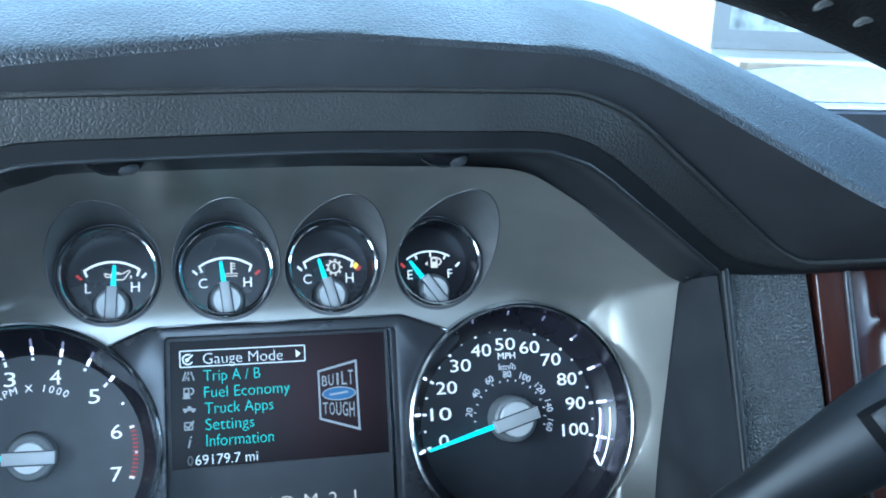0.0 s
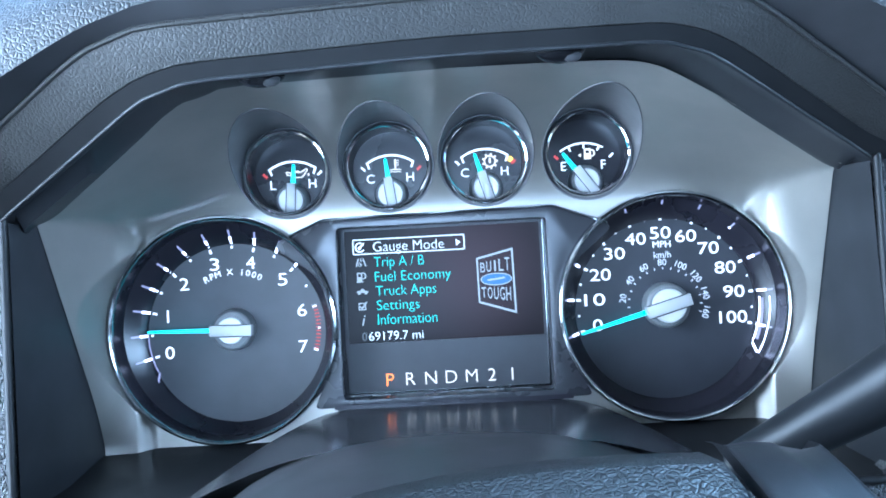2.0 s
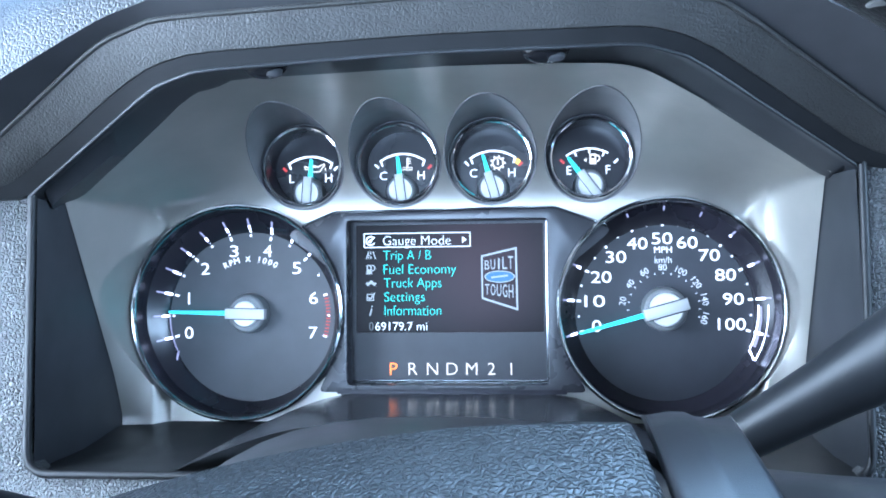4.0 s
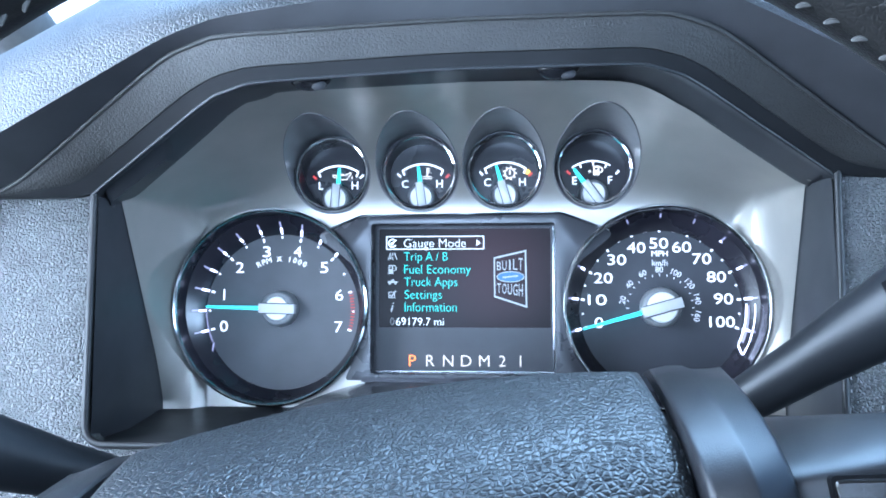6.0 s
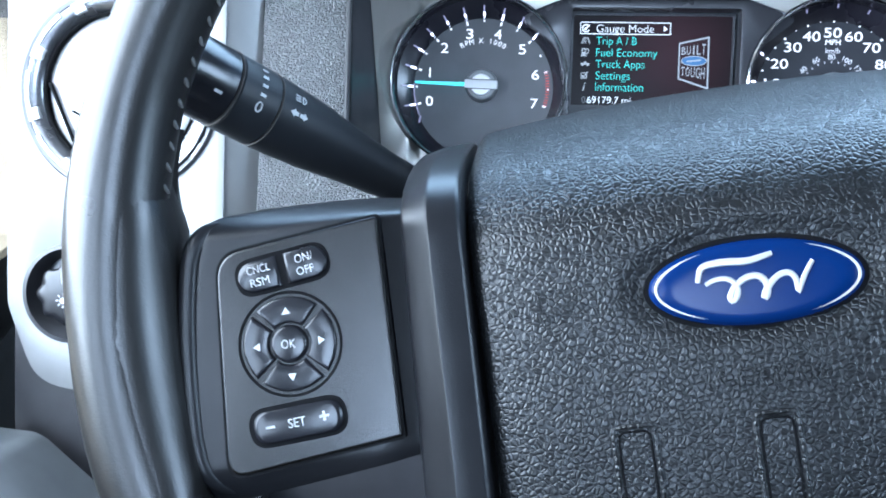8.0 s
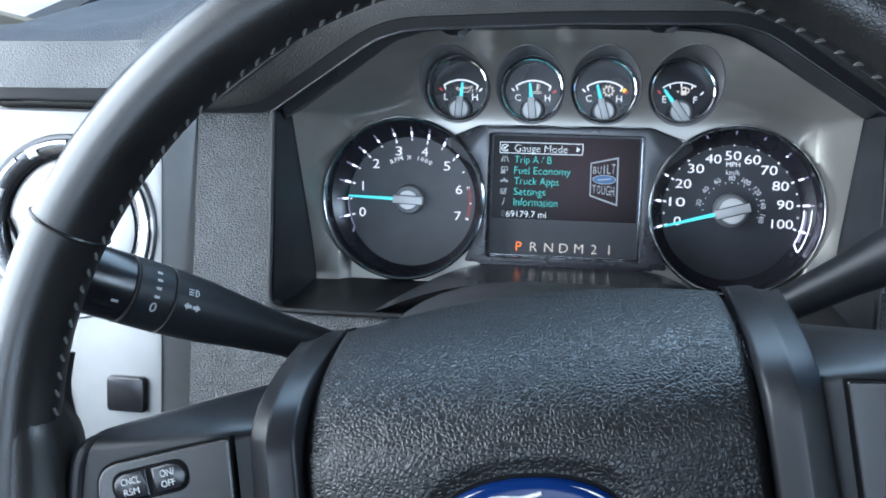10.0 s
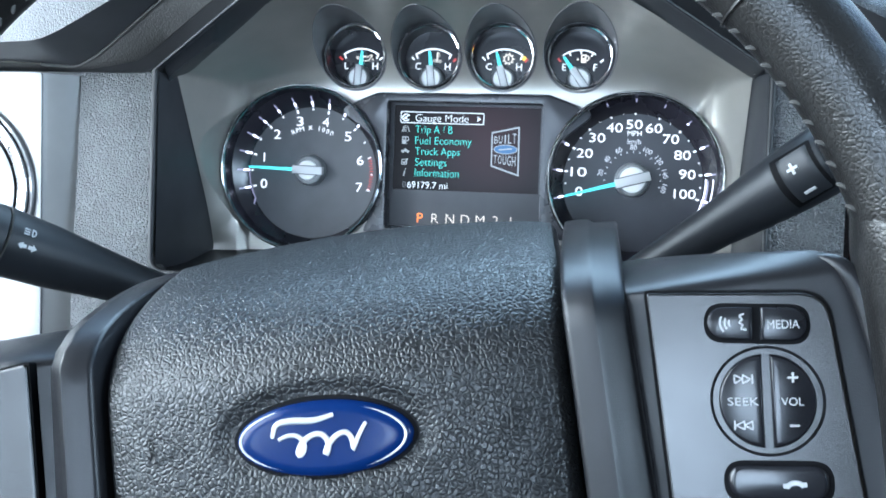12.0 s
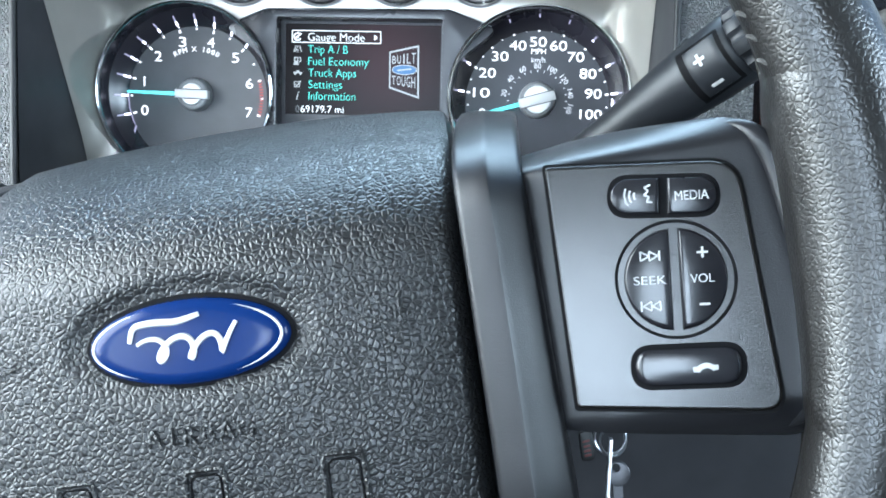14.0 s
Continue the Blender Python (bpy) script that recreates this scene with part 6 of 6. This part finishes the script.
def truck_hood():
    t = tagged(new("truck_hood"), "white painted truck hood beyond the windshield", "hood")
    rows = []
    for k in range(13):
        y = 0.905 + 1.1 * k / 12
        fall = 0.10 * max(0.0, (y - 1.25) / 0.75) ** 1.6 + 0.012 * max(0.0, (0.96 - y) / 0.055) ** 2
        row = []
        for j in range(41):
            x = -0.72 + 2.04 * j / 40
            q = max(0.0, min(1.0, (abs(x - 0.30) - 0.72) / 0.28))
            row.append((x, y, 1.296 + 0.05 * q * q * (3 - 2 * q) - fall))
        rows.append(row)
    part("hood_skin", loft(rows), M_TRUCKWHITE, t, "glossy white hood skin")
    part("cowl", loft([[(-0.66, 0.83, 1.302), (1.26, 0.83, 1.302)], [(-0.66, 0.89, 1.306), (1.26, 0.89, 1.306)], [(-0.66, 0.90, 1.280), (1.26, 0.90, 1.280)]]), M_TRUCKWHITE, t, "white cowl panel")
    part("cowl_gap", loft([[(-0.66, 0.888, 1.3075), (1.26, 0.888, 1.3075)], [(-0.66, 0.898, 1.3055), (1.26, 0.898, 1.3055)]]), M_GAP, t, "dark gap along the hood")


truck_hood()


def building():
    t = tagged(new("garage_building"), "white stucco building with a grey framed window", "building")
    t.location = (6.0, 8.0, 0)
    part("wall", plate(rect(-12.0, 0.0, 12.0, 3.4), -0.1, 0.1, [list(reversed(rect(-1.06, 1.20, 0.68, 2.5)))]), M_STUCCO, t)
    part("roof", loft([[(-12.4, -0.6, 3.35), (12.4, -0.6, 3.35)], [(-12.4, 3.0, 4.8), (12.4, 3.0, 4.8)]]), M_ROOF, t, "clay coloured roof")
    w = part("window", plate(rect(-1.10, 1.16, 0.74, 2.55), -0.16, 0.06, [list(reversed(rect(-0.95, 1.35, 0.60, 2.42)))], bevel=0.01), M_FRAME, t, "grey framed window")
    part("pane", plate(rect(-0.95, 1.35, 0.60, 2.42), -0.02, 0.02), M_PANE, w)
    part("ledge", plate(rect(-0.75, 0.965, 0.45, 1.035), -0.24, -0.10, bevel=0.01), M_TERRACOTTA, t, "sandy brown ledge below the window")
    # added slab that stands in for the shadowed strip of ground
    part("ground_shade", plate(rect(-0.72, 0.0, 1.10, 0.955), -0.18, -0.10, bevel=0.01), M_GROUNDSHADE, t, "blue-grey slab standing in for shadowed ground")


building()
